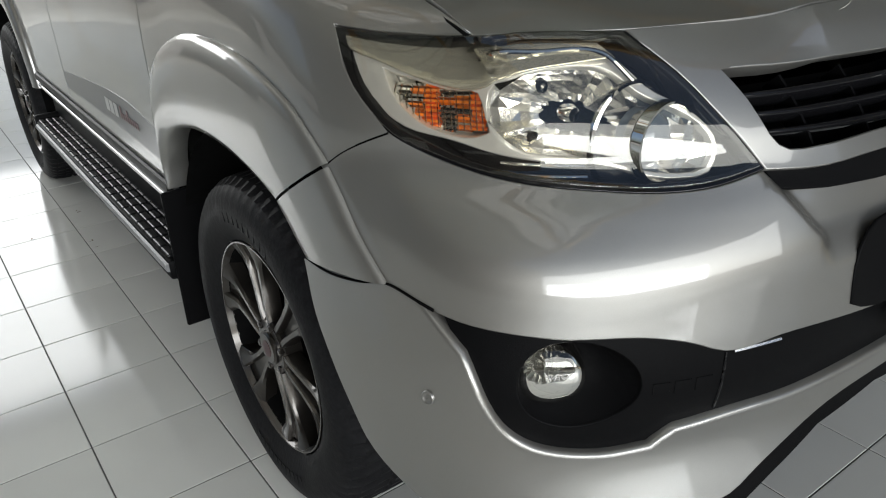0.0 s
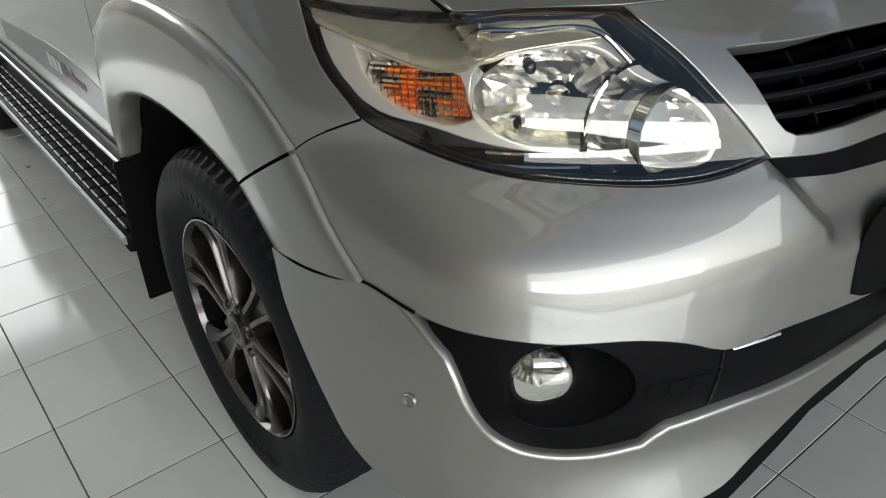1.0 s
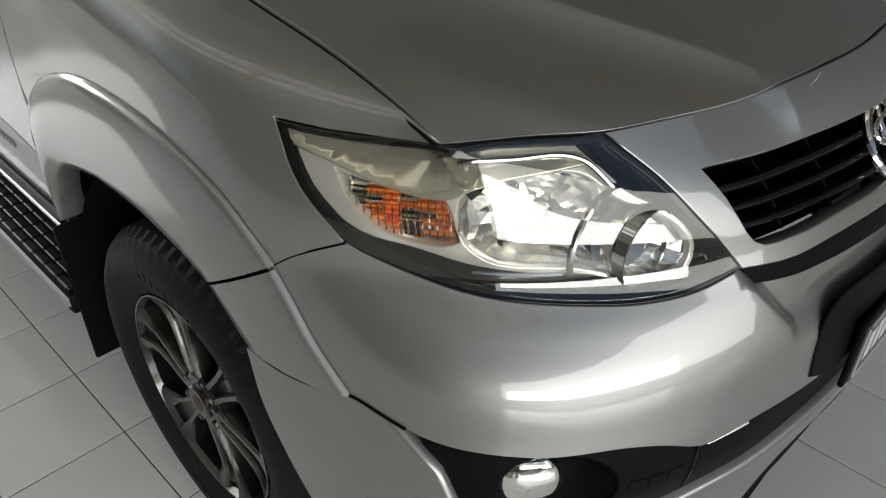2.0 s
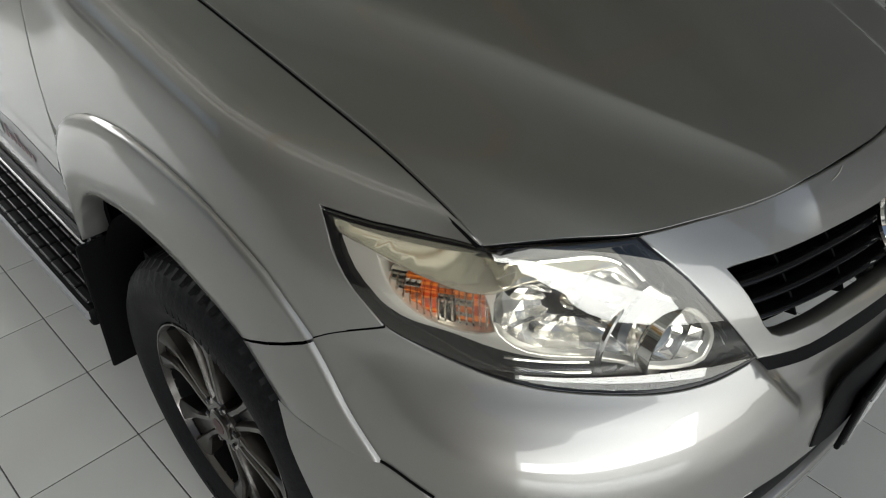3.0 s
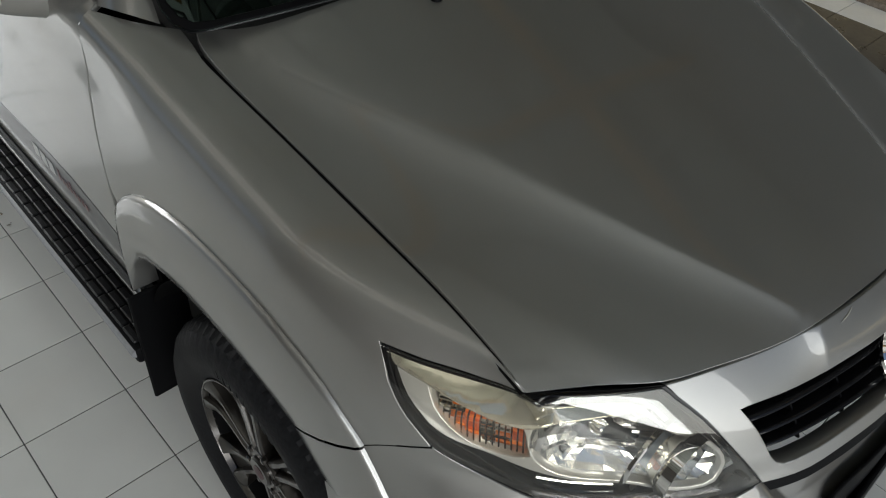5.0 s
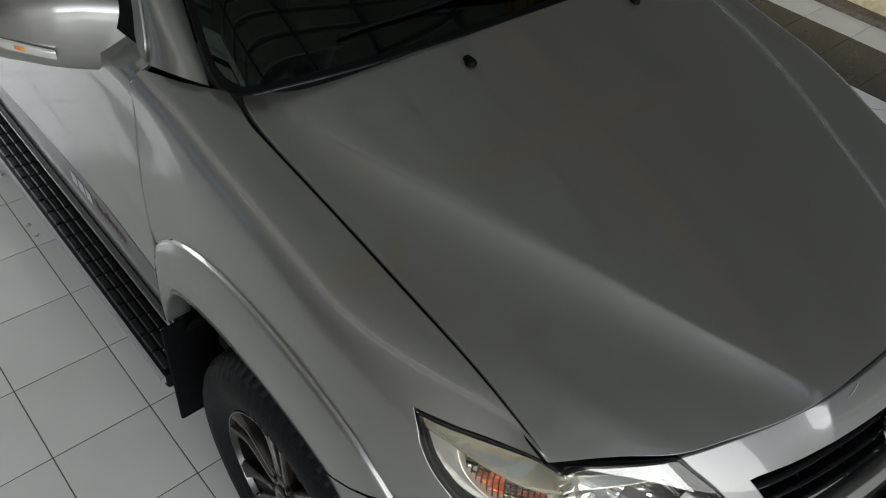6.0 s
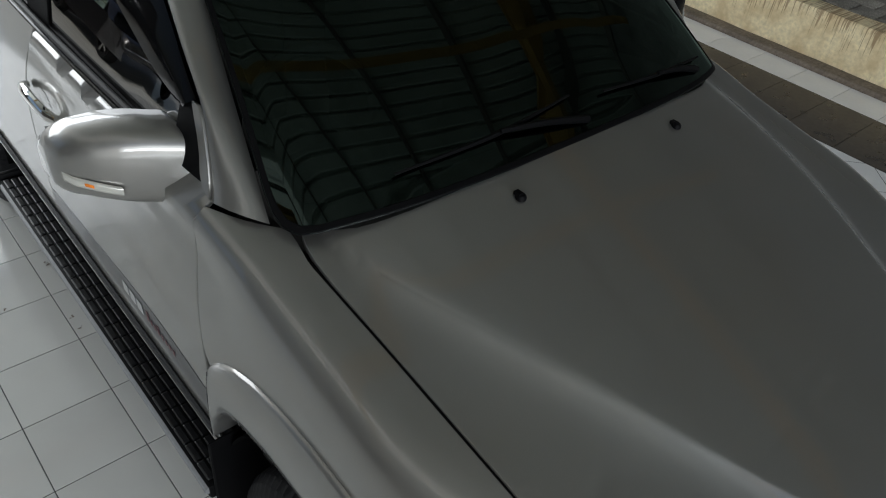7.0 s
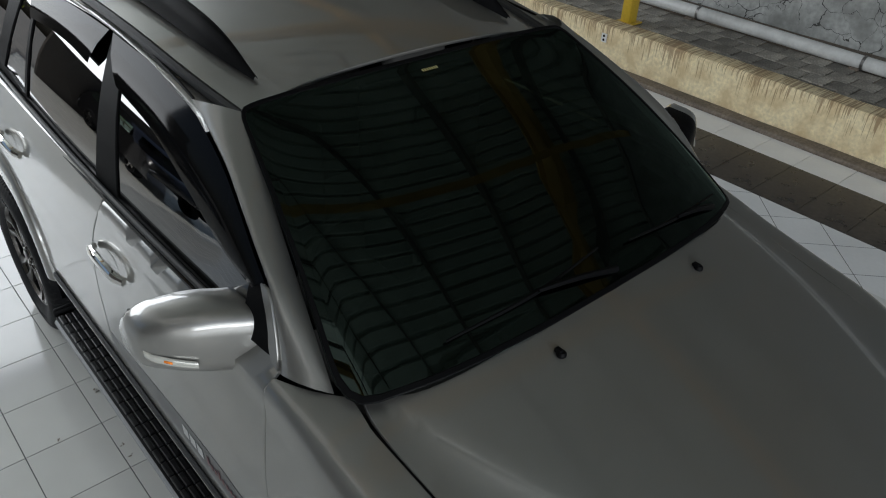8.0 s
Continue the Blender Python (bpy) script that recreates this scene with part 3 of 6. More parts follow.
def inside(pts, loops):
    x, y = pts[:, 0], pts[:, 1]
    r = np.zeros(len(pts), bool)
    for loop in loops:
        q = np.array(loop)
        for (x0, y0), (x1, y1) in zip(q, np.roll(q, -1, axis=0)):
            if y0 != y1:
                r ^= ((y0 > y) != (y1 > y)) & (x < (x1 - x0) * (y - y0) / (y1 - y0) + x0)
    return r


def panel(name, loops, fn, mat, parent, label="", step=0.02, depth=0.014, out=0.0, roll=0.0025, lines=()):
    """A curved sheet cut along outlines (the first the outer one, the rest holes), with its edges turned in.
    fn gives points for arrays of the two coordinates and a distance in front of the surface."""
    loops = [resample(list(l), step) for l in loops]
    pts, edges = [], []
    for l in loops:
        i = len(pts)
        pts += l
        edges += [(i + k, i + (k + 1) % len(l)) for k in range(len(l))]
    rim = np.array(pts)
    for l in lines:
        i = len(pts)
        l = [tuple(p) for p in l]
        pts = pts + l
        edges += [(i + k, i + k + 1) for k in range(len(l) - 1)]
    fixed = np.array(pts)
    lo, hi = rim.min(axis=0), rim.max(axis=0)
    gx, gy = np.meshgrid(np.arange(lo[0], hi[0], step), np.arange(lo[1], hi[1], step))
    g = np.stack([gx.ravel(), gy.ravel()], axis=1)
    g = g[inside(g, loops)]
    if len(g):
        near = np.array([np.min(np.hypot(*(fixed - p).T)) for p in g])
        g = g[near > step * 0.55]
    co = [Vector(p) for p in pts] + [Vector(p) for p in g]
    v2, _, f2, *_ = _geo.delaunay_2d_cdt(co, edges, [], 0, 1e-6)
    v = np.array([(p.x, p.y) for p in v2])
    c = np.array([v[list(f)].mean(axis=0) for f in f2])
    keep = inside(c, loops)
    tri = [tuple(f) for f, k in zip(f2, keep) if k]
    P = fn(v[:, 0], v[:, 1], out)
    e = 2e-3
    N = np.cross(fn(v[:, 0] + e, v[:, 1], out) - fn(v[:, 0] - e, v[:, 1], out), fn(v[:, 0], v[:, 1] + e, out) - fn(v[:, 0], v[:, 1] - e, out))
    N /= np.linalg.norm(N, axis=1)[:, None] + 1e-12
    away = fn(v[:, 0], v[:, 1], out + 0.01) - P
    N *= np.sign((N * away).sum(axis=1))[:, None]
    fa = []
    for a, b, d in tri:
        n = np.cross(P[b] - P[a], P[d] - P[a])
        fa.append((a, b, d) if n @ N[a] > 0 else (a, d, b))
    count = {}
    for f in fa:
        for a, b in zip(f, f[1:] + f[:1]):
            count[(a, b)] = count.get((a, b), 0) + 1
    border = [k for k in count if (k[1], k[0]) not in count]
    verts, norms, faces = list(P), list(N), list(fa)
    into = {}
    cen = {}
    for a, b in border:
        side = np.cross(P[b] - P[a], N[a])
        side /= np.linalg.norm(side) + 1e-12
        for i in (a, b):
            cen.setdefault(i, []).append(side)
    for i, sd in cen.items():
        o = np.mean(sd, axis=0)
        o /= np.linalg.norm(o) + 1e-12
        into[i] = (len(verts), len(verts) + 1)
        verts += [P[i] + o * roll - N[i] * roll, P[i] + o * roll * 0.6 - N[i] * depth]
        norms += [(o + N[i] * 0.35) / np.linalg.norm(o + N[i] * 0.35), o]
    for a, b in border:
        (a1, a2), (b1, b2) = into[a], into[b]
        faces += [(b, a, a1, b1), (b1, a1, a2, b2)]
    return link(name, verts, faces, mat, parent, label, True, norms)


def on_skin(sign):
    return lambda a, b, out=0.0: skin_point(np.asarray(a) * sign, b, out)


def shrink(loop, d):
    """Moves an outline inwards for the gap between panels."""
    q = np.array(loop)
    area = np.sum(q[:, 0] * np.roll(q[:, 1], -1) - np.roll(q[:, 0], -1) * q[:, 1])
    s = 1 if area > 0 else -1
    a, b = q - np.roll(q, 1, axis=0), np.roll(q, -1, axis=0) - q
    n1 = np.stack([-a[:, 1], a[:, 0]], 1) / (np.linalg.norm(a, axis=1)[:, None] + 1e-9)
    n2 = np.stack([-b[:, 1], b[:, 0]], 1) / (np.linalg.norm(b, axis=1)[:, None] + 1e-9)
    n = n1 + n2
    ln = np.maximum((n * n).sum(axis=1)[:, None], 0.6)
    return [tuple(p) for p in q + s * n * 2 * d / ln]


def AT(y, z):
    return (arc_at(y, z), z)


# outlines on the skin (arc, height)
HL_TOP = [(1.034, 1.079), (.97, 1.0735), (.888, 1.0725), (.797, 1.077), (.676, 1.081), (.525, 1.077)]
HL_NOSE = [(.525, 1.077), (.48, 1.027), (.446, .966), (.406, .894)]
HL_LOW = [(.406, .894), (.482, .879), (.552, .876), (.644, .881), (.739, .888), (.80, .897), (.863, .913), (.927, .940)]
HL_BACK = [(.927, .940), (.962, .980), (1.005, 1.032), (1.034, 1.079)]
HEADLAMP = HL_TOP[:-1] + HL_NOSE[:-1] + HL_LOW[:-1] + HL_BACK[:-1]
CREASE_YZ = [(1.44, .60), (1.437, .74), (1.42, .865), (1.34, .944), (1.24, .989), (1.12, 1.015), (.99, 1.019), (.83, 1.001), (.70, .955), (.616, .880)]
CREASE = [AT(*p) for p in CREASE_YZ]
J = CREASE[-1]
FB = (1.040, .723)
SEAM_YZ = [(.52, 1.106), (.60, 1.131), (.70, 1.153), (.795, 1.174), (.90, 1.195), (1.015, 1.216), (1.10, 1.231), (1.18, 1.245), (1.21, 1.2505)]
SEAM = [AT(*p) for p in SEAM_YZ]
FENDER = HL_TOP[3::-1][:3] + [HL_TOP[0]] + HL_BACK[2:0:-1] + [HL_LOW[-1]] + [J] + CREASE[-2:1:-1] + [AT(1.438, .90), AT(1.440, 1.1), AT(1.438, 1.288), AT(1.345, 1.276)] + SEAM[::-1]
FOG_TOP = [FB, (.976, .716), (.929, .709), (.868, .704), (.827, .702), (.748, .699), (.63, .698), (.564, .684), (.50, .660), (.40, .666), (.182, .654), (0, .650)]
FOG_LOW = [(.929, .709), (.911, .659), (.885, .59), (.84, .536), (.787, .505), (.683, .491), (.596, .498), (.559, .525), (.467, .536), (.359, .538), (.139, .553), (0, .556)]
BAR_LOW = [(.406, .894), (.315, .889), (.218, .895), (.094, .900), (0, .901)]


def both(half):
    """An outline across the centre line, from its half (which ends at arc 0)."""
    return half + [(-s, z) for s, z in half[::-1] if s > 1e-6]


def cover(sign):
    """The bumper cover: the skin, stepped back in the middle above the plate."""
    def at(a, b, out=0.0):
        a, b = np.asarray(a, float), np.asarray(b, float)
        side = .350 + .80 * np.clip(b - .800, 0, .1)
        u = np.clip((side - np.abs(a)) / .045, 0, 1)
        w = np.clip((b - .745) / .075, 0, 1)
        return skin_point(a * sign, b, out - .028 * u * u * (3 - 2 * u) * w * w * (3 - 2 * w))
    return at


car = thing("car", "silver grey four wheel drive wagon with black trim on white tiles", "car")

UPPER = HL_LOW[::-1] + [(.395, .885), (.30, .868), (.2, .862), (0, .858)]
UPPER_LOOP = [J] + UPPER + FOG_TOP[::-1]
KIT_ARCH = [AT(*p) for p in ((.700, .690), (.672, .60), (.625, .52), (.575, .452), (.535, .405))]
KIT_FOOT = [(1.036, .366), (.99, .353), (.90, .363), (.75, .373), (.60, .382), (.47, .402), (.42, .428), (.379, .448), (.27, .494), (.12, .519), (0, .522)]
KIT_TOP = [KIT_ARCH[0], (1.197, .690), (1.103, .707), FB, (.976, .716)]

# the front cover in one piece across, then the lower kit and the black insert
for piece, half, mat, lab, outw in (("bumper_cover", UPPER_LOOP, PAINT, "silver metallic bumper cover", 0.0), ("bumper_kit", None, PAINT, "silver lower body kit lip", 0.004), ("bumper_insert", None, BLACK, "matt black insert with fog lamp bowls", -0.016)):
    if piece == "bumper_cover":
        top = rounded([(J[0] + .03, J[1] - .004)] + UPPER[:-1] + [(0, .858), (0, .650)] + FOG_TOP[-2:0:-1] + [(FB[0] + .03, FB[1] + .004)], 4, 24)
        loop = top
        for sg in (1, -1):
            panel(piece, [shrink(loop, .0016)], cover(sg), mat, car, lab, 0.012, 0.016, outw, lines=[[(.350 + .80 * max(b - .800, 0) - dd, b) for b in np.arange(.75, .862, .010)] for dd in (0, .011, .022, .033, .045)])
    elif piece == "bumper_kit":
        loop = rounded(KIT_TOP + FOG_LOW[1:-1] + [(0, .556), (0, .520)] + KIT_FOOT[-2::-1] + KIT_ARCH[:0:-1], 4, 28)
        for sg in (1, -1):
            panel(piece, [shrink(loop, .001)], on_skin(sg), mat, car, lab, 0.018, 0.03, outw, 0.008)
FOGC, FOGR = (.728, .615), (.100, .078)
INSERT = rounded([(.945, .722)] + [(s, z + .02) for s, z in FOG_TOP[3:]] + [(s, z - .022) for s, z in FOG_LOW[::-1][:-1]], 4, 40)
ring = [(FOGC[0] + FOGR[0] * math.cos(a), FOGC[1] + FOGR[1] * math.sin(a)) for a in np.linspace(0, 2*math.pi, 40, endpoint=False)]
for sg in (1, -1):
    panel("bumper_insert", [INSERT, ring], on_skin(sg), BLACK, car, "matt black insert around the fog lamp", 0.02, 0.01, -0.014)
    rows = []
    for q, dep, shx in ((1.0, -.014, 0), (.97, -.022, 0), (.86, -.050, .010), (.70, -.075, .022), (.46, -.086, .034), (.02, -.088, .036)):
        rows.append([skin_point(sg * (FOGC[0] + shx + q * FOGR[0] * math.cos(a)), FOGC[1] + shx*.6 + q * FOGR[1] * math.sin(a), dep)[0] for a in np.linspace(0, 2*math.pi, 41)])
    v, f = loft(rows)
    bowl = link("fog_bowl", v, f, BLACK, car, "black conical fog lamp bowl", True)
    lamp = [[skin_point(sg * (.773 + q * .063 * math.cos(a)), .622 + q * .062 * math.sin(a), d)[0] for a in np.linspace(0, 2*math.pi, 33)] for q, d in ((1.0, -.080), (1.0, -.045), (.93, -.037), (.7, -.030), (.35, -.026), (.02, -.025))]
    v, f = loft(lamp)
    fog = link("fog_lamp", v, f, LENS, car, "round clear fog lamp", True)
    v, f = loft([[skin_point(sg * (.773 + q * .060 * math.cos(a)), .622 + q * .058 * math.sin(a), d - (.006 if k % 2 and q > .1 else 0))[0] for k, a in enumerate(np.linspace(0, 2*math.pi, 33))] for q, d in ((1.0, -.042), (.8, -.056), (.45, -.068), (.02, -.072))])
    link("fog_reflector", v, f, FOGMIRROR, fog, "bright faceted reflector")
    link("sensor_button", *loft([[skin_point(sg * (.976 + r * math.cos(a)), .571 + r * math.sin(a), d)[0] for a in np.linspace(0, 2*math.pi, 21)] for r, d in ((.0125, .003), (.0125, .0075), (.0095, .0085), (.009, .0065), (.0015, .007))]), PAINT, car, "round parking sensor", True)

# lower intake bars and the black lip beneath the kit
panel("lower_intake", [both([(.50, .648), (.40, .650), (.18, .640), (0, .637)])[:] + both([(.50, .540), (.36, .545), (.14, .558), (0, .560)])[::-1]], on_skin(1), GLOSS, car, "gloss black lower grille", 0.03, 0.01, -0.03)
for z0 in (.585, .612):
    v, f = loft([[skin_point(s, z0 + dz, o)[0] for s in np.linspace(-.47, .47, 40)] for dz, o in ((-.004, -.03), (-.003, -.018), (.004, -.018), (.005, -.03))])
    link("intake_bar", v, f, BLACK, car, smooth=False)
v, f = loft([[skin_point(s, z, -.012)[0] for s in np.linspace(-.43, .43, 40)] for z in (.668, .655, .640)])
for sg in (1, -1):
    panel("lip", [[(0, .522)] + [(s, z + .004) for s, z in KIT_FOOT[-2:3:-1]] + [(s, z - .045) for s, z in KIT_FOOT[4:-1]] + [(0, .468)]], on_skin(sg), BLACK, car, "black lower lip", 0.025, 0.03, -0.012)

# grille: silver surround, black slats, plain oval badge
GR_IN = [(.414, 1.022), (.40, 1.0235), (.303, 1.020), (.177, 1.018), (0, 1.017)]
GR_LOW = [(.400, .985), (.385, .930), (.372, .917), (.304, .913), (.19, .920), (0, .924)]
FRAME = rounded(HL_NOSE[::-1] + [(.42, 1.0765), (.31, 1.0735), (.231, 1.0745), (.10, 1.077), (0, 1.078)] + [(-s, z) for s, z in [(.10, 1.077), (.231, 1.0745), (.31, 1.0735), (.42, 1.0765)] + HL_NOSE] + [(-s, z) for s, z in BAR_LOW[1:]] + BAR_LOW[-2:0:-1], 3, 35)
HOLE = rounded(both(GR_IN) + both(GR_LOW[::-1][::-1])[::-1], 3, 60)


def crest(a):
    """The raised middle of the nose, falling away beyond a crease on either side."""
    over = np.asarray(np.abs(a), float) - .226
    return .017 * np.exp(-(over + np.sqrt(over ** 2 + .003 ** 2)) / 2 / .055)


def nose_face(s, z, out=0.0):
    return skin_point(s, z, out + crest(s) * step(.995, 1.060, np.asarray(z, float)))


grille = panel("grille", [shrink(FRAME, .001), HOLE], nose_face, PAINT, car, "silver painted grille surround", 0.02, 0.035,
               lines=[[(sd * (.226 + dd), z) for z in np.arange(1.0255, 1.071, .006)] for sd in (1, -1) for dd in (-.012, -.004, 0, .004, .012)])
v, f = loft([[skin_point(s, z, -.085)[0] for s in np.linspace(-.42, .42, 40)] for z in (.90, .96, 1.03)])
link("grille_back", v, f, DARK, grille, "dark mesh behind the slats", True)
for k, z0 in enumerate((.942, .968, .994)):
    w = .385 + k * .012
    v, f = loft([[skin_point(s, z0 + dz, o)[0] for s in np.linspace(-w, w, 50)] for dz, o in ((-.0075, -.065), (-.0055, -.024), (0, -.018), (.0040, -.024), (.0075, -.065))])
    link("slat", v, f, GLOSS, grille, "gloss black grille slat", True)
for s0 in (.29, .17, -.17, -.29):
    v, f = loft([[skin_point(s0 + ds, z, o)[0] for z in np.linspace(.918, 1.018, 8)] for ds, o in ((-.0022, -.07), (-.0022, -.034), (.0022, -.034), (.0022, -.07))])
    link("grille_rib", v, f, BLACK, grille)
for rx, rz, w in ((.078, .054, .007), (.030, .050, .005), (.052, .018, .005)):
    c = [skin_point(rx * math.cos(a), .968 + (.016 if rx == .052 else 0) + rz * math.sin(a), -.006)[0] for a in np.linspace(0, 2*math.pi, 40, endpoint=False)]
    part("badge_ring", tube(c, w, 8, closed=True), CHROME, grille, "plain chrome oval badge")

# fenders, doors, quarters
DOOR1 = [AT(1.446, .55), AT(1.446, .9), AT(1.446, 1.1), AT(1.444, 1.285), AT(1.46, 1.325), AT(1.9, 1.330), AT(2.33, 1.335), AT(2.36, 1.27), AT(2.455, 1.09), AT(2.53, .75), AT(2.53, .56)]
DOOR2 = [AT(2.536, .56), AT(2.536, .75), AT(2.461, 1.09), AT(2.366, 1.27), AT(2.337, 1.335), AT(2.8, 1.338), AT(3.42, 1.345), AT(3.43, 1.15), AT(3.36, .98), AT(3.25, .80), AT(3.18, .56)]
QUARTER = [AT(3.436, 1.15), AT(3.43, 1.345), AT(4.0, 1.345), AT(4.55, 1.34), AT(4.6, 1.0), AT(4.6, .55), AT(4.22, .55), AT(4.17, .70), AT(4.05, .83), AT(3.73, .90), AT(3.45, .86), AT(3.33, .80), AT(3.366, .98)]
for sg in (1, -1):
    wl = []
    dense = []
    for q0, q1 in zip(FENDER, FENDER[1:] + FENDER[:1]):
        dense.append(q0)
        if q0[1] < 1.10 and q1[1] < 1.10 and q0 not in SEAM and q1 not in SEAM:
            dense += [(q0[0] + (q1[0] - q0[0]) * k / 4, q0[1] + (q1[1] - q0[1]) * k / 4) for k in (1, 2, 3)]
    for q in dense:
        yq = float(skin(*q)[1][0])
        if q == SEAM[-1]:
            wl += [(1.295, -.052), (1.25, -.033)]
        if q in SEAM or q == HL_TOP[3] or q == AT(1.345, 1.276):
            edge = float(cubic(EDGE_Y, EDGE_H, _me, np.array([yq]))[0])
            wl.append((yq, 0.0 if q not in SEAM else 1.02 * (float(np.interp(yq, GAP_Y, GAP_H)) - edge)))
            continue
        wl.append((yq, float(np.interp(float(cubic(SEAM_Y, SEAM_Z, _ms, np.array([yq]))[0]) - q[1], DROP, ALONG))))
    panel("front_wing", [shrink(rounded(wl, 3, 40), .0022)], (lambda sgn: lambda a, b, out=0.0: wing_point(a, b, sgn, out))(sg), PAINT, car, "silver front wing", 0.018, roll=.0015)
    for nm, lp in (("front_door", DOOR1), ("rear_door", DOOR2), ("rear_quarter", QUARTER)):
        panel(nm, [shrink(rounded(lp, 4, 40), .0015)], on_skin(sg), PAINT, car, "silver " + nm.replace("_", " "), 0.04)
    # near-black backing sheets that put shade into the panel gaps
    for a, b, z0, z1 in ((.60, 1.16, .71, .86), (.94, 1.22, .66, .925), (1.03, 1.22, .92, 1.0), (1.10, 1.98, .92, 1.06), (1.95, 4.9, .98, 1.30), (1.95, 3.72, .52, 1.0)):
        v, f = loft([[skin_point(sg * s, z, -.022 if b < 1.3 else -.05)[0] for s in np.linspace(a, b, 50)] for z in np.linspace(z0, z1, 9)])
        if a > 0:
            link("gap_backing", v, f, DARK, car, smooth=True)
    # arch flares
    def flare(crease, lip, nm, lab):
        n = 40
        c = smooth_line([skin_point(sg * AT(*p)[0], p[1], .001)[0] for p in crease], n)
        l = smooth_line([(XC - sg * h, y, z) for y, z, h in lip], n)
        rows = []
        for u, o in ((0, -.006), (0, .004), (.05, .010), (.25, .015), (.5, .015), (.75, .010), (.93, .003), (1.0, -.004)):
            r = c * (1 - u) + l * u
            r[:, 0] -= sg * o
            rows.append(r)
        back = l.copy()
        back[:, 0] += sg * .05
        rows.append(back)
        v, f = loft(rows)
        return link(nm, v, f, PAINT, car, lab, True)
    flare(CREASE_YZ, [(1.437, .60, .842), (1.43, .66, .846), (1.36, .755, .85), (1.21, .808, .852), (1.01, .818, .852), (.87, .795, .85), (.792, .770, .848)], "wheel_arch_flare", "silver bulged wheel arch flare")
    flare([(.615, .874), (.585, .84), (.54, .788), (.476, .725)], [(.789, .766, .848), (.757, .740, .847), (.73, .715, .846), (.703, .692, .845)], "arch_flare_end", "silver front end of the arch flare")
    flare([(3.20, .53), (3.24, .74), (3.33, .88), (3.5, .985), (3.73, 1.01), (3.98, .985), (4.14, .88), (4.24, .62)], [(3.275, .53, .85), (3.31, .66, .852), (3.39, .77, .852), (3.53, .83, .852), (3.73, .85, .852), (3.93, .83, .852), (4.07, .75, .852), (4.17, .6, .85)], "wheel_arch_flare", "silver bulged wheel arch flare")
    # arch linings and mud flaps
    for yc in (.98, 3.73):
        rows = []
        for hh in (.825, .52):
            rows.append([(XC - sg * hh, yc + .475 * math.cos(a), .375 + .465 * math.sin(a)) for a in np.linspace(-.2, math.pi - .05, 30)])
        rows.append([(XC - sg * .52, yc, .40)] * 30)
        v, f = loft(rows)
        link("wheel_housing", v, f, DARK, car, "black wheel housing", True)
    flap = bmesh.new()
    box(*sorted((XC - sg * .880, XC - sg * .60)), 1.418, 1.430, .222, .60, .004, 1, bm=flap)
    part("mud_flap", flap, BLACK, car, "black mud flap")

# bonnet
def pchip(pts):
    t, v = np.array(pts).T
    m = slopes(t, v[:, None])[:, 0]
    def ev(q):
        q = np.asarray(q, float)
        qc = np.clip(q, t[0], t[-1])
        k = np.clip(np.searchsorted(t, qc, side="right") - 1, 0, len(t) - 2)
        h = t[k + 1] - t[k]
        u = (qc - t[k]) / h
        r = v[k] * (2*u**3 - 3*u**2 + 1) + v[k+1] * (3*u**2 - 2*u**3) + h * (m[k] * (u**3 - 2*u**2 + u) + m[k+1] * (u**3 - u**2))
        return r + np.where(q < t[0], (q - t[0]) * m[0], 0) + np.where(q > t[-1], (q - t[-1]) * m[-1], 0)
    return ev


ridge = pchip([(.20, 1.070), (.30, 1.105), (.45, 1.150), (.70, 1.220), (1.08, 1.312), (1.20, 1.338)])
edge_z = pchip([(.20, .985), (.315, 1.035), (.43, 1.079), (.60, 1.131), (.795, 1.174), (1.015, 1.218), (1.26, 1.276)])
spread = pchip([(.20, .209), (.40, .313), (.60, .406), (1.02, .583), (1.25, .66)])


front = nose = lambda a: 0.0 * a


def bonnet(h, y, out=0.0):
    """The bonnet: a raised middle that ends at a crease, then hollow flanks to the seam."""
    h, y = np.asarray(h, float), np.asarray(y, float)
    a, c = np.abs(h), spread(y)
    lo, hi = edge_z(y), ridge(y)
    over = (a - c + np.sqrt((a - c) ** 2 + (.003 + .011 * step(.40, .95, y)) ** 2)) / 2
    u = np.clip(over / np.maximum(cubic(EDGE_Y, EDGE_H, _me, y) - c, .04), 0, 1)
    k = 3.6 + 4.4 * (1 - step(.35, .95, y))
    fall = (1 - np.exp(-u * k)) / (1 - np.exp(-k))
    m = np.minimum(a, c)
    inner = hi - .020 * (m / .5) ** 2 - .026 * step(.55, 1.15, y) * (m / .62) ** 6
    z = inner + (lo - inner) * fall * .78 + (lo - inner) * u * .22 + out
    back = np.maximum(y - front(a), 0)
    z = z + nose(a - c) * np.exp(-back / .13)
    z = z + .015 * (1 - np.exp(-back / .07)) * np.exp(-back / .45) * (1 - step(.44, .675, a))
    return np.stack([XC - h, y, z], axis=-1)


BON_F = [(.678, .436), (.593, .381), (.505, .318), (.42, .284), (.32, .250), (.235, .235), (.10, .222), (0, .215)]
BON_B = [(.680, .60), (.685, .80), (.691, 1.0), (.698, 1.165), (.697, 1.21), (.690, 1.25), (.676, 1.284), (.60, 1.215), (.52, 1.186), (.28, 1.163), (0, 1.155)]
BON_F = [(a, y - .70 * float(crest(a))) for a, y in BON_F]
front = pchip([(a, y) for a, y in BON_F[::-1]])
_aa = np.concatenate([np.linspace(0, .20, 10), np.linspace(.207, .26, 20), np.linspace(.275, .684, 24)])
nose = pchip(list(zip(_aa - spread(front(_aa)), 1.0765 + .70 * crest(_aa) - bonnet(_aa, front(_aa))[:, 2])))
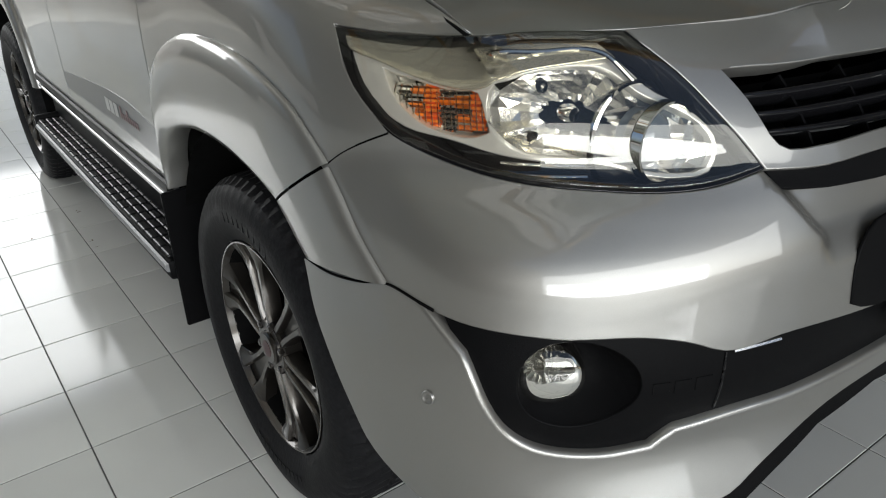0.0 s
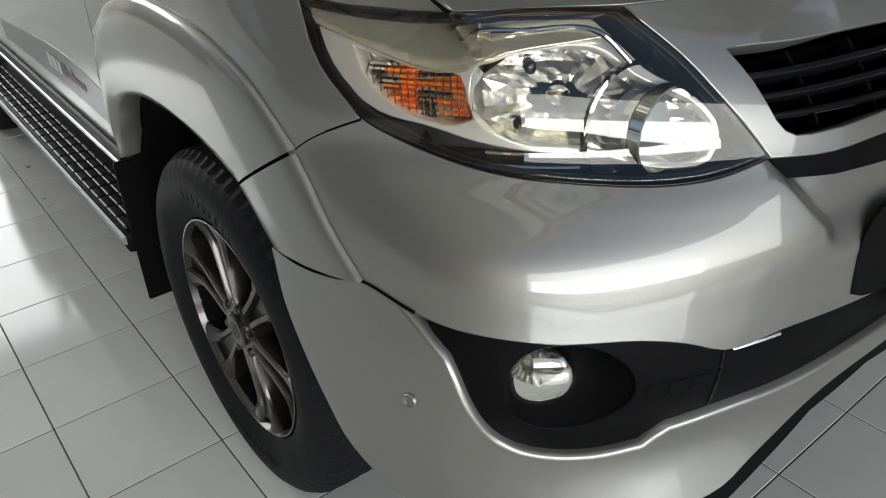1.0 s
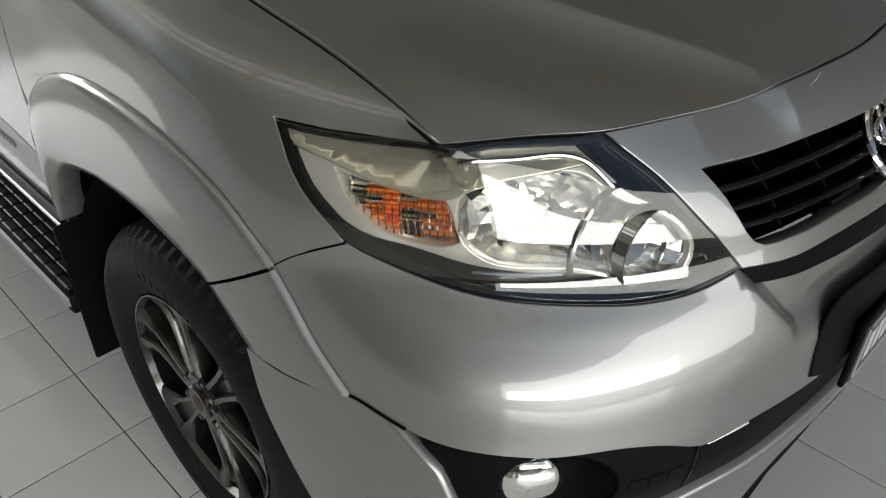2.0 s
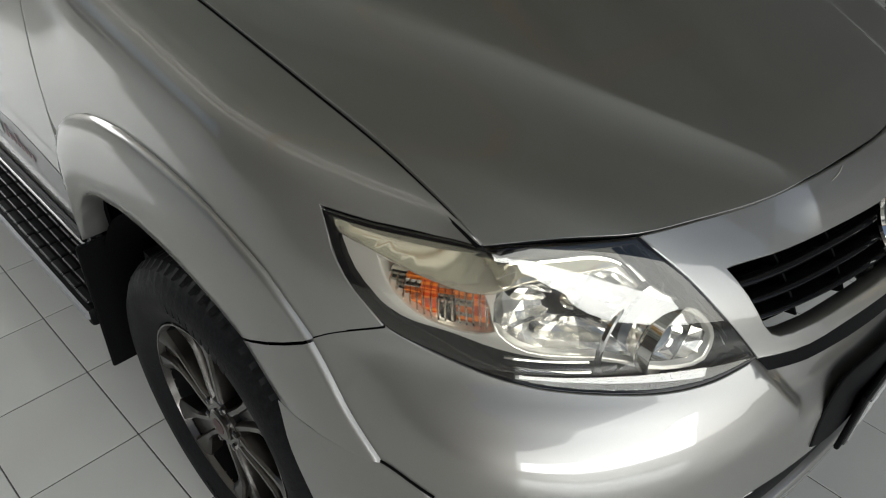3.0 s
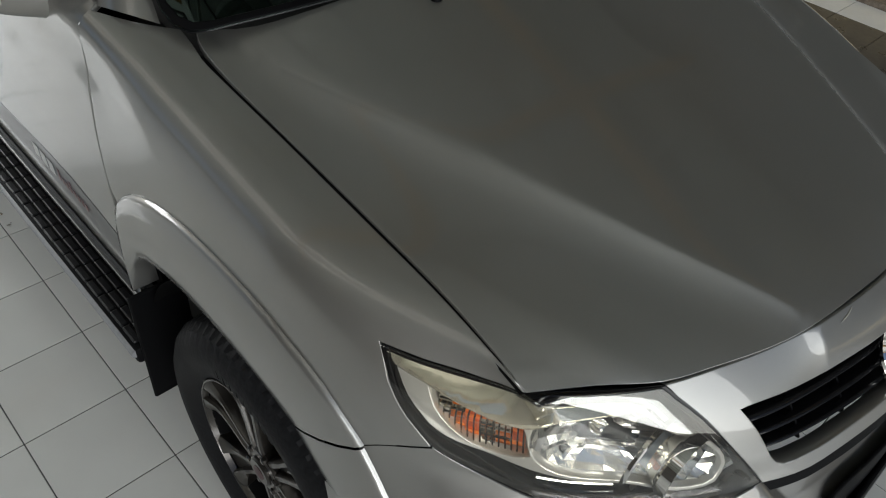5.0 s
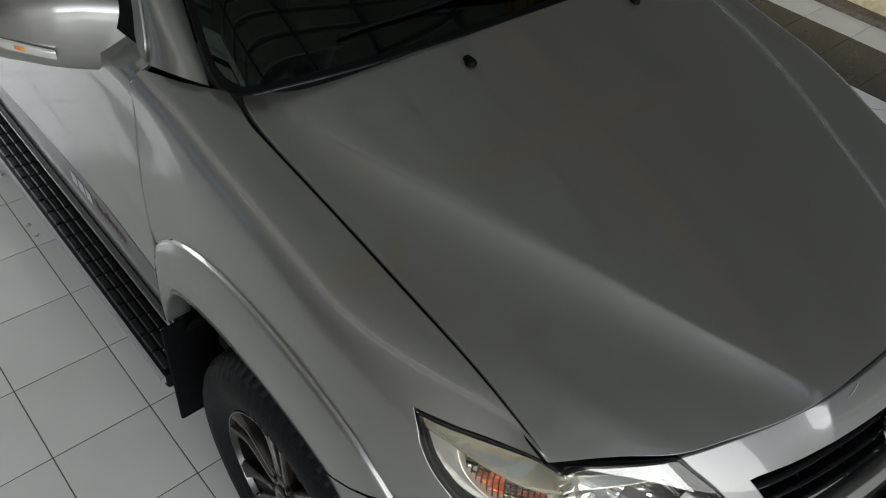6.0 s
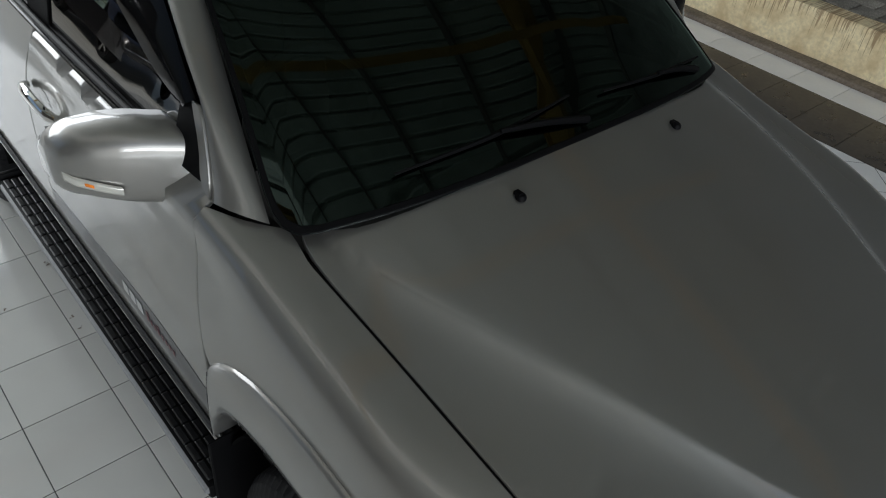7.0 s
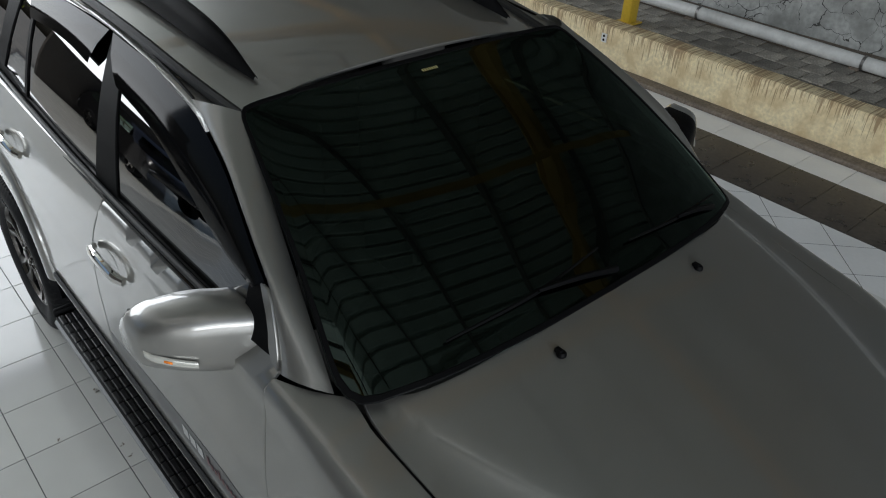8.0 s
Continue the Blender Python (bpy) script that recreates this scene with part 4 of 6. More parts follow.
HOOD = BON_F + [(-h, y) for h, y in BON_F[-2::-1]] + [(-h, y) for h, y in BON_B] + BON_B[-2::-1]
panel("bonnet", [shrink(rounded(HOOD, 4, 30), .0015)], bonnet, PAINT, car, "silver bonnet with a raised middle", 0.016, 0.016, roll=.0015,
      lines=[[(sd * (float(spread(y)) + dd), y) for y in np.arange(.262, 1.11, .012)] for sd in (1, -1) for dd in (-.014, -.007, -.003, 0, .003, .007, .014)])
v, f = loft([[bonnet(h, y, -.06) for h in np.linspace(-.66, .66, 60)] for y in np.linspace(.40, 1.12, 30)])
for sg in (1, -1):
    # near-black tube fills the bonnet gap in place of its shadow
    part("bonnet_gap_shade", tube([np.array((XC - sg * (float(np.interp(y, GAP_Y, GAP_H)) - .0012), y, float(cubic(SEAM_Y, SEAM_Z, _ms, np.array([y]))[0]) - .0052)) for y in np.linspace(.44, 1.21, 40)], .0058, 8, flat=.6), DARK, car, "near-black fill for the shade in the bonnet gap")
    part("joint_seal", tube([skin_point(sg * s, z + .001, .0005)[0] for s, z in rounded(KIT_TOP + [(.929, .709)], 4, 60)[:20]], .0026, 8, 40), DARK, car, "dark joint above the lower kit")
    part("joint_seal", tube([skin_point(sg * (HL_LOW[-1][0] * (1 - u) + J[0] * u), HL_LOW[-1][1] * (1 - u) + J[1] * u, -.0030)[0] for u in np.linspace(0, 1, 14)], .0038, 8, flat=.6), DARK, car, "dark joint under the wing")
part("scratch", tube([nose_face(a, b, .0005)[0] for a, b in ((.176, 1.064), (.160, 1.0665), (.147, 1.070), (.138, 1.0735))], [.0004, .0010, .0011, .0004], 6, 12), PEARL, car, "short pale scratch in the paint")
# near-black sheet in place of the shade under the bonnet
link("bonnet_backing", np.array(v).reshape(-1, 3), f, DARK, car, "near-black sheet for the shade under the bonnet")

# wind screen, roof and cabin sides
WS_B = [(0, 1.153, 1.330), (.30, 1.160, 1.328), (.55, 1.192, 1.316), (.68, 1.236, 1.296), (.735, 1.264, 1.274)]
WS_T = [(0, 1.938, 1.685), (.25, 1.937, 1.685), (.45, 1.930, 1.684), (.545, 1.918, 1.683), (.577, 1.908, 1.680)]


def screen(a, b, out=0.0):
    """Wind screen: a across (-1 to 1), b up (0 to 1)."""
    a, b = np.asarray(a, float), np.asarray(b, float)
    n = len(WS_B)
    lo = smooth_line(WS_B, 60)
    hi = smooth_line(WS_T, 60)
    q = np.clip(np.abs(a), 0, 1) * 60
    k = np.clip(q.astype(int), 0, 59)
    w = (q - k)[..., None]
    pl, ph = lo[k] * (1 - w) + lo[k+1] * w, hi[k] * (1 - w) + hi[k+1] * w
    p = pl * (1 - b[..., None]) + ph * b[..., None]
    bulge = .028 * np.sin(np.pi * np.clip(b, 0, 1))
    p[..., 1] -= bulge * .5 + out * .5
    p[..., 2] += bulge * .8 + out * .86
    p[..., 0] = XC - np.sign(a) * p[..., 0]
    return p


def full(a0, a1, b0, b1):
    return [(a0, b0), (a1, b0), (a1, b1), (a0, b1)]


ROUND = [(-.86, .002), (-.5, 0), (0, 0), (.5, 0), (.86, .002), (.925, .014), (.968, .042), (.992, .085), (1, .14), (1, .5), (1, .965), (.985, .99), (.95, 1), (.5, 1), (0, 1), (-.5, 1), (-.95, 1), (-.985, .99), (-1, .965), (-1, .5), (-1, .14), (-.992, .085), (-.968, .042), (-.925, .014)]
ws = panel("windscreen", [ROUND], screen, TINT, car, "dark tinted windscreen", 0.06, 0.004)
ws.visible_shadow = False
panel("screen_border", [ROUND, [(a * .935, .065 + .89 * b) for a, b in ROUND]], screen, GLOSS, ws, "black printed glass border", 0.05, 0.003, -0.004)
panel("screen_moulding", [ROUND, [(a * .984, .012 + .976 * b) for a, b in ROUND]], screen, BLACK, ws, "black rubber moulding round the glass", 0.05, 0.006, 0.003)
part("cowl", tube([(XC - h, y - .004, z - .042) for h, y, z in WS_B[-2::-1]] + [(XC + h, y - .004, z - .042) for h, y, z in WS_B[1:-1]], .012, 8, 60, flat=.25), SEAL, car, "black plastic cowl strip")

ROOF_Y = (1.93, 2.4, 3.2, 4.0, 4.45, 4.58)
ROOF_Z = (1.682, 1.742, 1.768, 1.760, 1.735, 1.70)
rz = pchip(list(zip(ROOF_Y, ROOF_Z)))
rw = pchip([(1.90, .575), (2.15, .600), (2.6, .615), (3.3, .615), (4.1, .60), (4.6, .55)])


def roof(h, y, out=0.0):
    h, y = np.asarray(h, float), np.asarray(y, float)
    u = np.clip(np.abs(h), 0, 1)
    front = 1.955 - .05 * u ** 4
    yy = front + y * (4.58 - 1.955)
    z = rz(yy) + .012 - .030 * u ** 2 - .03 * u ** 8 + out
    return np.stack([XC - h * rw(yy), yy, z], axis=-1)


panel("roof", [full(-1, 1, .004, 1.0)], roof, PAINT, car, "silver roof panel", 0.04, 0.012)


def side_glass(y, z, out=0.0, sg=1):
    """The cabin's side above the belt."""
    y, z = np.asarray(y, float), np.asarray(z, float)
    t = (z - 1.325) / .39
    h = .802 - .176 * t - .022 * np.clip(t, 0, 1) ** 3 + .012 * np.sin(np.pi * np.clip(t, 0, 1)) + out
    h = h - .045 * np.clip((1.75 - y) / .4, 0, 1) ** 2 * (1 - t)
    h = h - .022 * np.clip(y - 2.3, -.5, 1.1) ** 2
    return np.stack([XC - sg * h, y, z], axis=-1)


ROOFLINE = [(1.475, 1.430), (1.545, 1.478), (1.66, 1.548), (1.80, 1.617), (2.0, 1.680), (2.25, 1.716), (2.56, 1.728), (3.0, 1.722), (3.4, 1.700), (3.9, 1.67), (4.40, 1.63)]
WIN_TOP = [(1.535, 1.455), (1.63, 1.515), (1.79, 1.594), (1.98, 1.655), (2.24, 1.690), (2.50, 1.704)]
for sg in (1, -1):
    fn = (lambda sgn: lambda a, b, out=0.0: side_glass(a, b, out, sgn))(sg)
    # pillar and roof rail frame in body colour
    edge = [np.array((XC - sg * h, y, z)) for h, y, z in [(p[0], p[1], p[2]) for p in smooth_line([(.724, 1.318, 1.287), (.672, 1.52, 1.427), (.615, 1.74, 1.578), (.577, 1.902, 1.679)], 24)]]
    outer = [fn(y, z, 0.0) for y, z in smooth_line([(1.440, 1.290), (1.475, 1.375), (1.535, 1.455), (1.63, 1.515), (1.79, 1.594), (1.98, 1.655), (2.05, 1.672)], 24)]
    rows = []
    for u, b in ((0, 0), (.08, .010), (.3, .020), (.6, .020), (.9, .008), (1.0, 0), (1.0, -.02)):
        r = []
        for e, o in zip(edge, outer):
            p = e * (1 - u) + np.array(o) * u
            p = p + np.array((-sg * b * .8, -b * .35, b * .6)) if b > 0 else p + np.array((sg * -b, 0, 0))
            r.append(p)
        rows.append(r)
    v, f = loft(rows)
    link("windscreen_pillar", v, f, PAINT, car, "silver windscreen pillar", True)
    rows = []
    for u, b in ((0, -.01), (0, .0), (.12, .010), (.5, .020), (.88, .012), (1, -.006)):
        r = []
        for t in np.linspace(0, 1, 40):
            yy = 1.90 + t * 2.55
            top = np.array((XC - sg * rw(yy) * 1.0, yy, rz(yy) - .040))
            low = np.array(fn(yy + .03, np.interp(yy, [p[0] for p in WIN_TOP + ROOFLINE[7:]], [p[1] for p in WIN_TOP + ROOFLINE[7:]]) - .0, 0.0))
            p = top * (1 - u) + low * u
            p[0] -= sg * b
            p[2] += max(b, 0) * .6
            r.append(p)
        rows.append(r)
    v, f = loft(rows)
    link("roof_side", v, f, PAINT, car, "silver roof side frame", True)
    # ditch strip along the roof
    part("roof_strip", tube([(XC - sg * rw(y) * .970, y, rz(y) - .034) for y in np.linspace(1.915, 4.5, 30)], .016, 8), SEAL, car, "black roof drip strip")
    glass1 = rounded([(1.52, 1.333), (1.54, 1.445), (1.63, 1.510), (1.79, 1.588), (1.98, 1.648), (2.24, 1.683), (2.49, 1.697), (2.285, 1.338)], 3, 40)
    glass2 = rounded([(2.44, 1.338), (2.585, 1.697), (3.0, 1.690), (3.24, 1.676), (3.12, 1.345)], 3, 40)
    glass3 = rounded([(3.145, 1.347), (3.265, 1.670), (3.38, 1.655), (3.42, 1.36)], 3, 40)
    glass4 = rounded([(3.50, 1.37), (3.50, 1.645), (4.2, 1.60), (4.38, 1.39)], 3, 40)
    for g, lab in ((glass1, "dark front door glass"), (glass2, "dark rear door glass"), (glass3, "small fixed door glass"), (glass4, "dark rear quarter glass")):
        gl = panel("side_window", [g], fn, SIDETINT, car, lab, 0.08, 0.003, -.012)
        gl.visible_shadow = False
    frame_loop = [(1.44, 1.31), (1.47, 1.372), (1.535, 1.455), (1.63, 1.518), (1.79, 1.598), (1.98, 1.658), (2.24, 1.693), (2.5, 1.708), (3.0, 1.70), (3.4, 1.675), (4.25, 1.62), (4.45, 1.36), (3.4, 1.34), (2.4, 1.326), (1.8, 1.322)]
    panel("window_frame", [rounded(frame_loop, 3, 40), glass1, glass2, glass3, glass4], fn, BLACK, car, "black window frames and pillars", 0.06, 0.01, -.006)
    # belt trim: chrome line over black rubber
    part("belt_seal", tube([fn(y, 1.336, .006) for y in np.linspace(1.56, 3.42, 24)], .009, 8), SEAL, car, "black rubber belt seal")
    part("belt_seal", tube([fn(y, 1.322, .009) for y in np.linspace(1.56, 3.42, 24)], .006, 8), GLOSS, car, "black belt trim")
    # rain guards over the side glass
    for lo, hi in (([(1.575, 1.430), (1.72, 1.458), (1.92, 1.512), (2.15, 1.567), (2.42, 1.596)], [(1.54, 1.460), (1.70, 1.552), (1.90, 1.630), (2.20, 1.685), (2.56, 1.698)]), ([(2.64, 1.596), (2.81, 1.604), (3.0, 1.60), (3.20, 1.585)], [(2.59, 1.698), (2.78, 1.696), (3.0, 1.688), (3.24, 1.670)])):
        a, b = smooth_line(lo, 24), smooth_line(hi, 24)
        rows = []
        for u, o in ((0, .007), (.25, .013), (.6, .016), (1, .007)):
            q = a * (1 - u) + b * u
            rows.append([fn(p[0], p[1], o) for p in q])
        v, f = loft(rows)
        link("rain_guard", v, f, SMOKE, car, "smoked black rain guard", True)
    # roof rail
    p = np.array([(XC - sg * .462, 2.03, 1.688), (XC - sg * .468, 2.17, 1.757), (XC - sg * .475, 2.40, 1.803), (XC - sg * .482, 3.2, 1.838), (XC - sg * .475, 3.9, 1.815), (XC - sg * .465, 4.2, 1.765)])
    c = smooth_line(p, 50)
    rows = []
    for dx, top in ((-.026, 0), (-.020, .6), (-.008, 1.0), (.010, .95), (.021, .4), (.026, 0)):
        rows.append([(q[0] - sg * dx * min(1.0, .25 + i * .10, .25 + (50 - i) * .10), q[1], (rz(q[1]) - .004) * (1 - top) + (q[2] + .012) * top) for i, q in enumerate(c)])
    v, f = loft(rows)
    link("roof_rail", v, f, BLACK, car, "dark grey moulded roof rail", True)
    # running board
    X0, X1 = sorted((XC - sg * .752, XC - sg * .893))
    board = part("running_board", box(X0, X1, 1.434, 3.14, .355, .412, .010, 2), BLACK, car, "black rubber topped running board")
    part("edge_strip", tube([(XC - sg * .890, y, .392) for y in np.linspace(1.44, 3.12, 12)], .013, 8, flat=1.0), GREYTRIM, board, "dark grey outer edge strip")
    padme = None
    for i in range(5):
        for k in range(24):
            if padme is None:
                pb = box(-.0112, .0112, -.0325, .0325, 0, .010, .0045, 2)
                padme = bpy.data.meshes.new("tread_pad")
                bmesh.ops.recalc_face_normals(pb, faces=pb.faces)
                pb.to_mesh(padme)
                pb.free()
                padme.materials.append(PADRUBBER)
            lay("tread_pad", padme, XC - sg * (.772 + i * .0255), 1.475 + k * .0695 + i * .003, .411, board)
    part("end_cap", box(X0, X1, 3.135, 3.165, .36, .435, .012, 2), BLACK, board, "black moulded end cap")
    sill = part("sill", box(*sorted((XC - sg * .70, XC - sg * .80)), 1.44, 3.2, .40, .56, .012, 2), BLACK, car, "black sill under the doors")
    part("sill_trim", tube([skin_point(sg * arc_at(y, .55), .55, .004)[0] for y in np.linspace(1.455, 3.17, 20)], .0045, 8, flat=1.5), PAINT, car, "silver lower door edge")

# wheels
def wheel(sg, yc):
    hub = new("wheel")
    hub.parent = car
    hub["label"] = "dark grey alloy wheel with twin spokes and a black tyre"
    xo = .842
    hub.location = (XC - sg * xo, yc, .360)
    s = -sg
    n = 216
    prof = [(-.235, .235), (-.245, .255), (-.262, .300), (-.258, .345), (-.235, .372), (-.205, .3830), (-.17, .3850), (-.166, .376), (-.158, .376), (-.154, .3855), (-.108, .3855), (-.104, .376), (-.096, .376), (-.092, .3850), (-.062, .3838), (-.028, .380), (-.007, .367), (.007, .347), (.0135, .318), (.0115, .292), (.003, .270), (-.003, .256), (-.008, .247), (-.020, .240)]
    bm = bmesh.new()
    rings = []
    for i, (a, r) in enumerate(prof):
        ring = []
        for k in range(n):
            rr = r
            if 3 <= i <= 6 or 9 <= i <= 10 or 13 <= i <= 16:
                sh = (i * 2) if i < 9 else -i
                if (k + sh) % 3 == 0:
                    rr = r - (.009 if i not in (16, 3) else .005)
            t = 2 * math.pi * k / n
            ring.append(bm.verts.new((s * a, rr * math.cos(t), max(rr * math.sin(t), -.3595))))
        rings.append(ring)
    for i in range(len(rings) - 1):
        for k in range(n):
            bm.faces.new((rings[i][k], rings[i][(k+1) % n], rings[i+1][(k+1) % n], rings[i+1][k]))
    part("tyre", bm, RUBBER, hub, "black road tyre", True, 28)
    for a0, n, span in ((1.25, 9, .085), (4.25, 11, .075)):
        for k in range(n):
            t = a0 + k * span
            bm = bmesh.new()
            q = []
            for r, tt in ((.292, t), (.292, t + span * .62), (.318, t + span * .62), (.318, t)):
                q.append(bm.verts.new((s * .0135, r * math.cos(tt), r * math.sin(tt))))
            q2 = [bm.verts.new(v.co - Vector((s * .010, 0, 0))) for v in q]
            bm.faces.new(q), bm.faces.new(q2[::-1])
            for i in range(4):
                bm.faces.new((q[i], q[(i+1) % 4], q2[(i+1) % 4], q2[i]))
            part("sidewall_bar", bm, RUBBER, hub, "", False)
    bm = turned([(s * -.012, .2435), (s * -.006, .2430), (s * -.006, .2395), (s * -.014, .236), (s * -.022, .233)], 72)
    rim = part("rim", bm, GUN, hub, "dark grey alloy rim", True, 40)
    part("brake", turned([(s * -.155, .02), (s * -.15, .155), (s * -.165, .16), (s * -.166, .05)], 40), STEEL, hub, "steel brake disc")
    # the barrel's near-black colour holds the shade behind the spokes
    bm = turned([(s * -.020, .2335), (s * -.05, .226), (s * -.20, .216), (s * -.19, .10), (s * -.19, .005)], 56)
    part("barrel", bm, DARK, hub, "wheel interior with its shade in the near-black colour")
    # twin spokes
    for k in range(6):
        t = 2 * math.pi * k / 6 + .26

        def bar(stations, prof, name):
            bm = bmesh.new()
            rows = []
            for r, off, lo, hi, dep in stations:
                row = []
                for q, zz in prof:
                    a, b = r, off + (lo if q < 0 else hi) * abs(q)
                    row.append(bm.verts.new((s * (dep + zz), a * math.cos(t) - b * math.sin(t), a * math.sin(t) + b * math.cos(t))))
                rows.append(row)
            m = len(prof)
            for p, q in zip(rows, rows[1:]):
                for i in range(m - 1):
                    bm.faces.new((p[i], p[i+1], q[i+1], q[i]))
            bm.faces.new(rows[0]), bm.faces.new(rows[-1][::-1])
            part(name, bm, GUN, hub, "", True, 30)

        crown = ((-1, -.036), (-1, -.006), (-.6, 0), (.6, 0), (1, -.006), (1, -.036))
        for d in (-1, 1):
            inner, outer = (-.008, .010) if d > 0 else (-.010, .008)
            rows = [(.045, d * .016, -.010, .010, -.018), (.085, d * .017, -.0085, .0085, -.017), (.13, d * .021, -.008, .008, -.019), (.175, d * .027, inner, outer, -.020)]
            rows += [(.200, d * .031, -.010 if d > 0 else -.022, .022 if d > 0 else .010, -.018), (.222, d * .035, -.012 if d > 0 else -.042, .042 if d > 0 else .012, -.012), (.2385, d * .037, -.014 if d > 0 else -.056, .056 if d > 0 else .014, -.007)]
            bar(rows, crown, "spoke")
        bar([(.06, 0, -.012, .012, -.034), (.13, 0, -.018, .018, -.036), (.19, 0, -.026, .026, -.036), (.237, 0, -.036, .036, -.022)], ((-1, -.020), (-1, 0), (1, 0), (1, -.020)), "spoke_web")
    part("hub_disc", turned([(s * -.06, .068), (s * -.022, .066), (s * -.016, .060), (s * -.016, .034)], 36), GUN, hub, "dark alloy hub")
    part("centre_cap", turned([(s * -.018, .040), (s * -.010, .039), (s * -.006, .034), (s * -.006, .001)], 32), GUN, hub, "plain dark centre cap")
    part("cap_disc", turned([(s * -.0058, .020), (s * -.0048, .0195), (s * -.0048, .0005)], 24), CAPRED, hub, "dull red disc on the centre cap")
    for k in range(6):
        t = 2 * math.pi * (k + .5) / 6 + .26
        part("wheel_nut", turned([(s * -.04, .010), (s * -.012, .0095), (s * -.009, .006), (s * -.009, .0005)], 6, centre=(0, .056 * math.cos(t), .056 * math.sin(t))), GUN, hub, "", False)
    return hub


for sg in (1, -1):
    for yc in (.977, 3.727):
        wheel(sg, yc)

# ---- head lamps ----
def headlamp(sg):
    fn = on_skin(sg)
    rim = [(1.025, 1.072), (.97, 1.0675), (.888, 1.067), (.797, 1.0715), (.676, 1.0755), (.538, 1.0715), (.490, 1.023), (.457, .966), (.420, .901), (.485, .889), (.552, .886), (.644, .890), (.739, .898), (.80, .907), (.863, .925), (.921, .948), (.956, .983), (.998, 1.033)]
    lamp = panel("headlamp", [shrink(rounded(rim, 3, 40), -.003)], fn, LENS, car, "clear swept back headlamp with amber indicator", 0.02, 0.012, 0.003)
    lamp.visible_shadow = False
    outer = rounded(HEADLAMP, 4, 40)
    panel("housing", [outer], fn, GLOSS, lamp, "gloss black lamp housing", 0.03, 0.02, -.075)
    panel("lamp_border", [shrink(outer, .002), rounded(rim, 3, 40)], fn, LAMPBLACK, lamp, "black moulded lamp border", 0.025, 0.05, -.001)
    signal = rounded([(.955, 1.034), (.910, 1.024), (.838, 1.008), (.795, 1.004), (.779, .950), (.80, .938), (.850, .940), (.905, .970)], 3, 70)
    main = rounded([(.780, 1.002), (.736, 1.026), (.60, 1.044), (.572, 1.038), (.535, 1.004), (.500, .988), (.470, .965), (.460, .930), (.474, .905), (.530, .899), (.620, .914), (.752, .926), (.776, .947)], 3, 70)
    bez = rounded([(1.016, 1.061), (.953, 1.044), (.888, 1.026), (.825, 1.012), (.785, 1.013), (.733, 1.034), (.585, 1.052), (.552, 1.047), (.524, 1.010), (.494, .991), (.466, .966), (.4565, .930), (.471, .9025), (.530, .8965), (.617, .911), (.70, .914), (.782, .922), (.845, .936), (.902, .948), (.956, .980), (1.004, 1.038)], 3, 60)
    panel("bezel", [bez, signal, main], fn, LAMPSILVER, lamp, "bright lamp bezel", 0.02, 0.045, -.022)
    # olive shelf that runs along the top
    line = [(.560, 1.050), (.585, 1.049), (.733, 1.031), (.785, 1.010), (.825, 1.009), (.888, 1.022), (.953, 1.040), (1.014, 1.058)]
    def shelf(a, b, out=0.0):
        low = np.interp(a, [p[0] for p in line], [p[1] for p in line])
        return fn(a, b, out - .010 - .026 * np.clip((np.asarray(b) - low) / .06, 0, 1))
    panel("lamp_shelf", [rounded(line + [(1.026, 1.074), (.96, 1.070), (.888, 1.069), (.80, 1.073), (.68, 1.077), (.575, 1.075)], 3, 40)], shelf, LAMPSHELF, lamp, "olive chrome shelf over the reflectors", .012, .004)
    # chrome brow and steps
    part("brow", tube([shelf(np.array([s]), np.array([z]), .002)[0] for s, z in ((.80, 1.046), (.76, 1.054), (.68, 1.060), (.60, 1.0610), (.574, 1.053))] + [skin_point(sg * .545, 1.020, -.014)[0]], .0036, 8, 40), CHROME, lamp, "chrome brow strip")
    for z0, a, b in ((.909, .765, .640), (.899, .780, .640)):
        part("step_strip", tube([skin_point(sg * s, z0 + .004 * abs(s - .7), -.026)[0] for s in np.linspace(a, b, 12)], .0028, 6), CHROME, lamp, "chrome step strip")
    # indicator: clear fluted window over an amber cell
    c = np.array(signal).mean(axis=0)
    bulge = lambda a, b, out=0.0: fn(a, b, out + .006 * np.clip(1 - ((np.asarray(a) - c[0]) / .08) ** 2 - ((np.asarray(b) - c[1]) / .05) ** 2, 0, 1))
    panel("indicator_window", [shrink(signal, .001)], bulge, LENS, lamp, "clear fluted indicator window", 0.012, 0.006, -.026).visible_shadow = False
    rnd = random.Random(4 + sg)
    panel("indicator_back", [shrink(signal, -.001)], fn, LAMPSILVER, lamp, "bright indicator reflector", 0.02, 0.002, -.072)
    for i in range(11):
        z = .944 + i * .0078
        for k in range(6):
            s0 = .790 + k * .0235
            if ((s0 - .848) / .080) ** 2 + ((z - .982) / .050) ** 2 > 1.1:
                continue
            v, f = loft([[skin_point(sg * q, z + dz, o)[0] for q in np.linspace(s0, s0 + .0230, 4)] for dz, o in ((-.0041, -.052), (-.002, -.041 + rnd.uniform(-.005, .003)), (.002, -.041 + rnd.uniform(-.005, .003)), (.0040, -.052))])
            amber = rnd.random() < (.75, .55, .2, .8, .35, .1)[k]
            link("indicator_cell", v, f, AMBER if amber else CHROME, lamp, "amber prism" if amber else "", False)
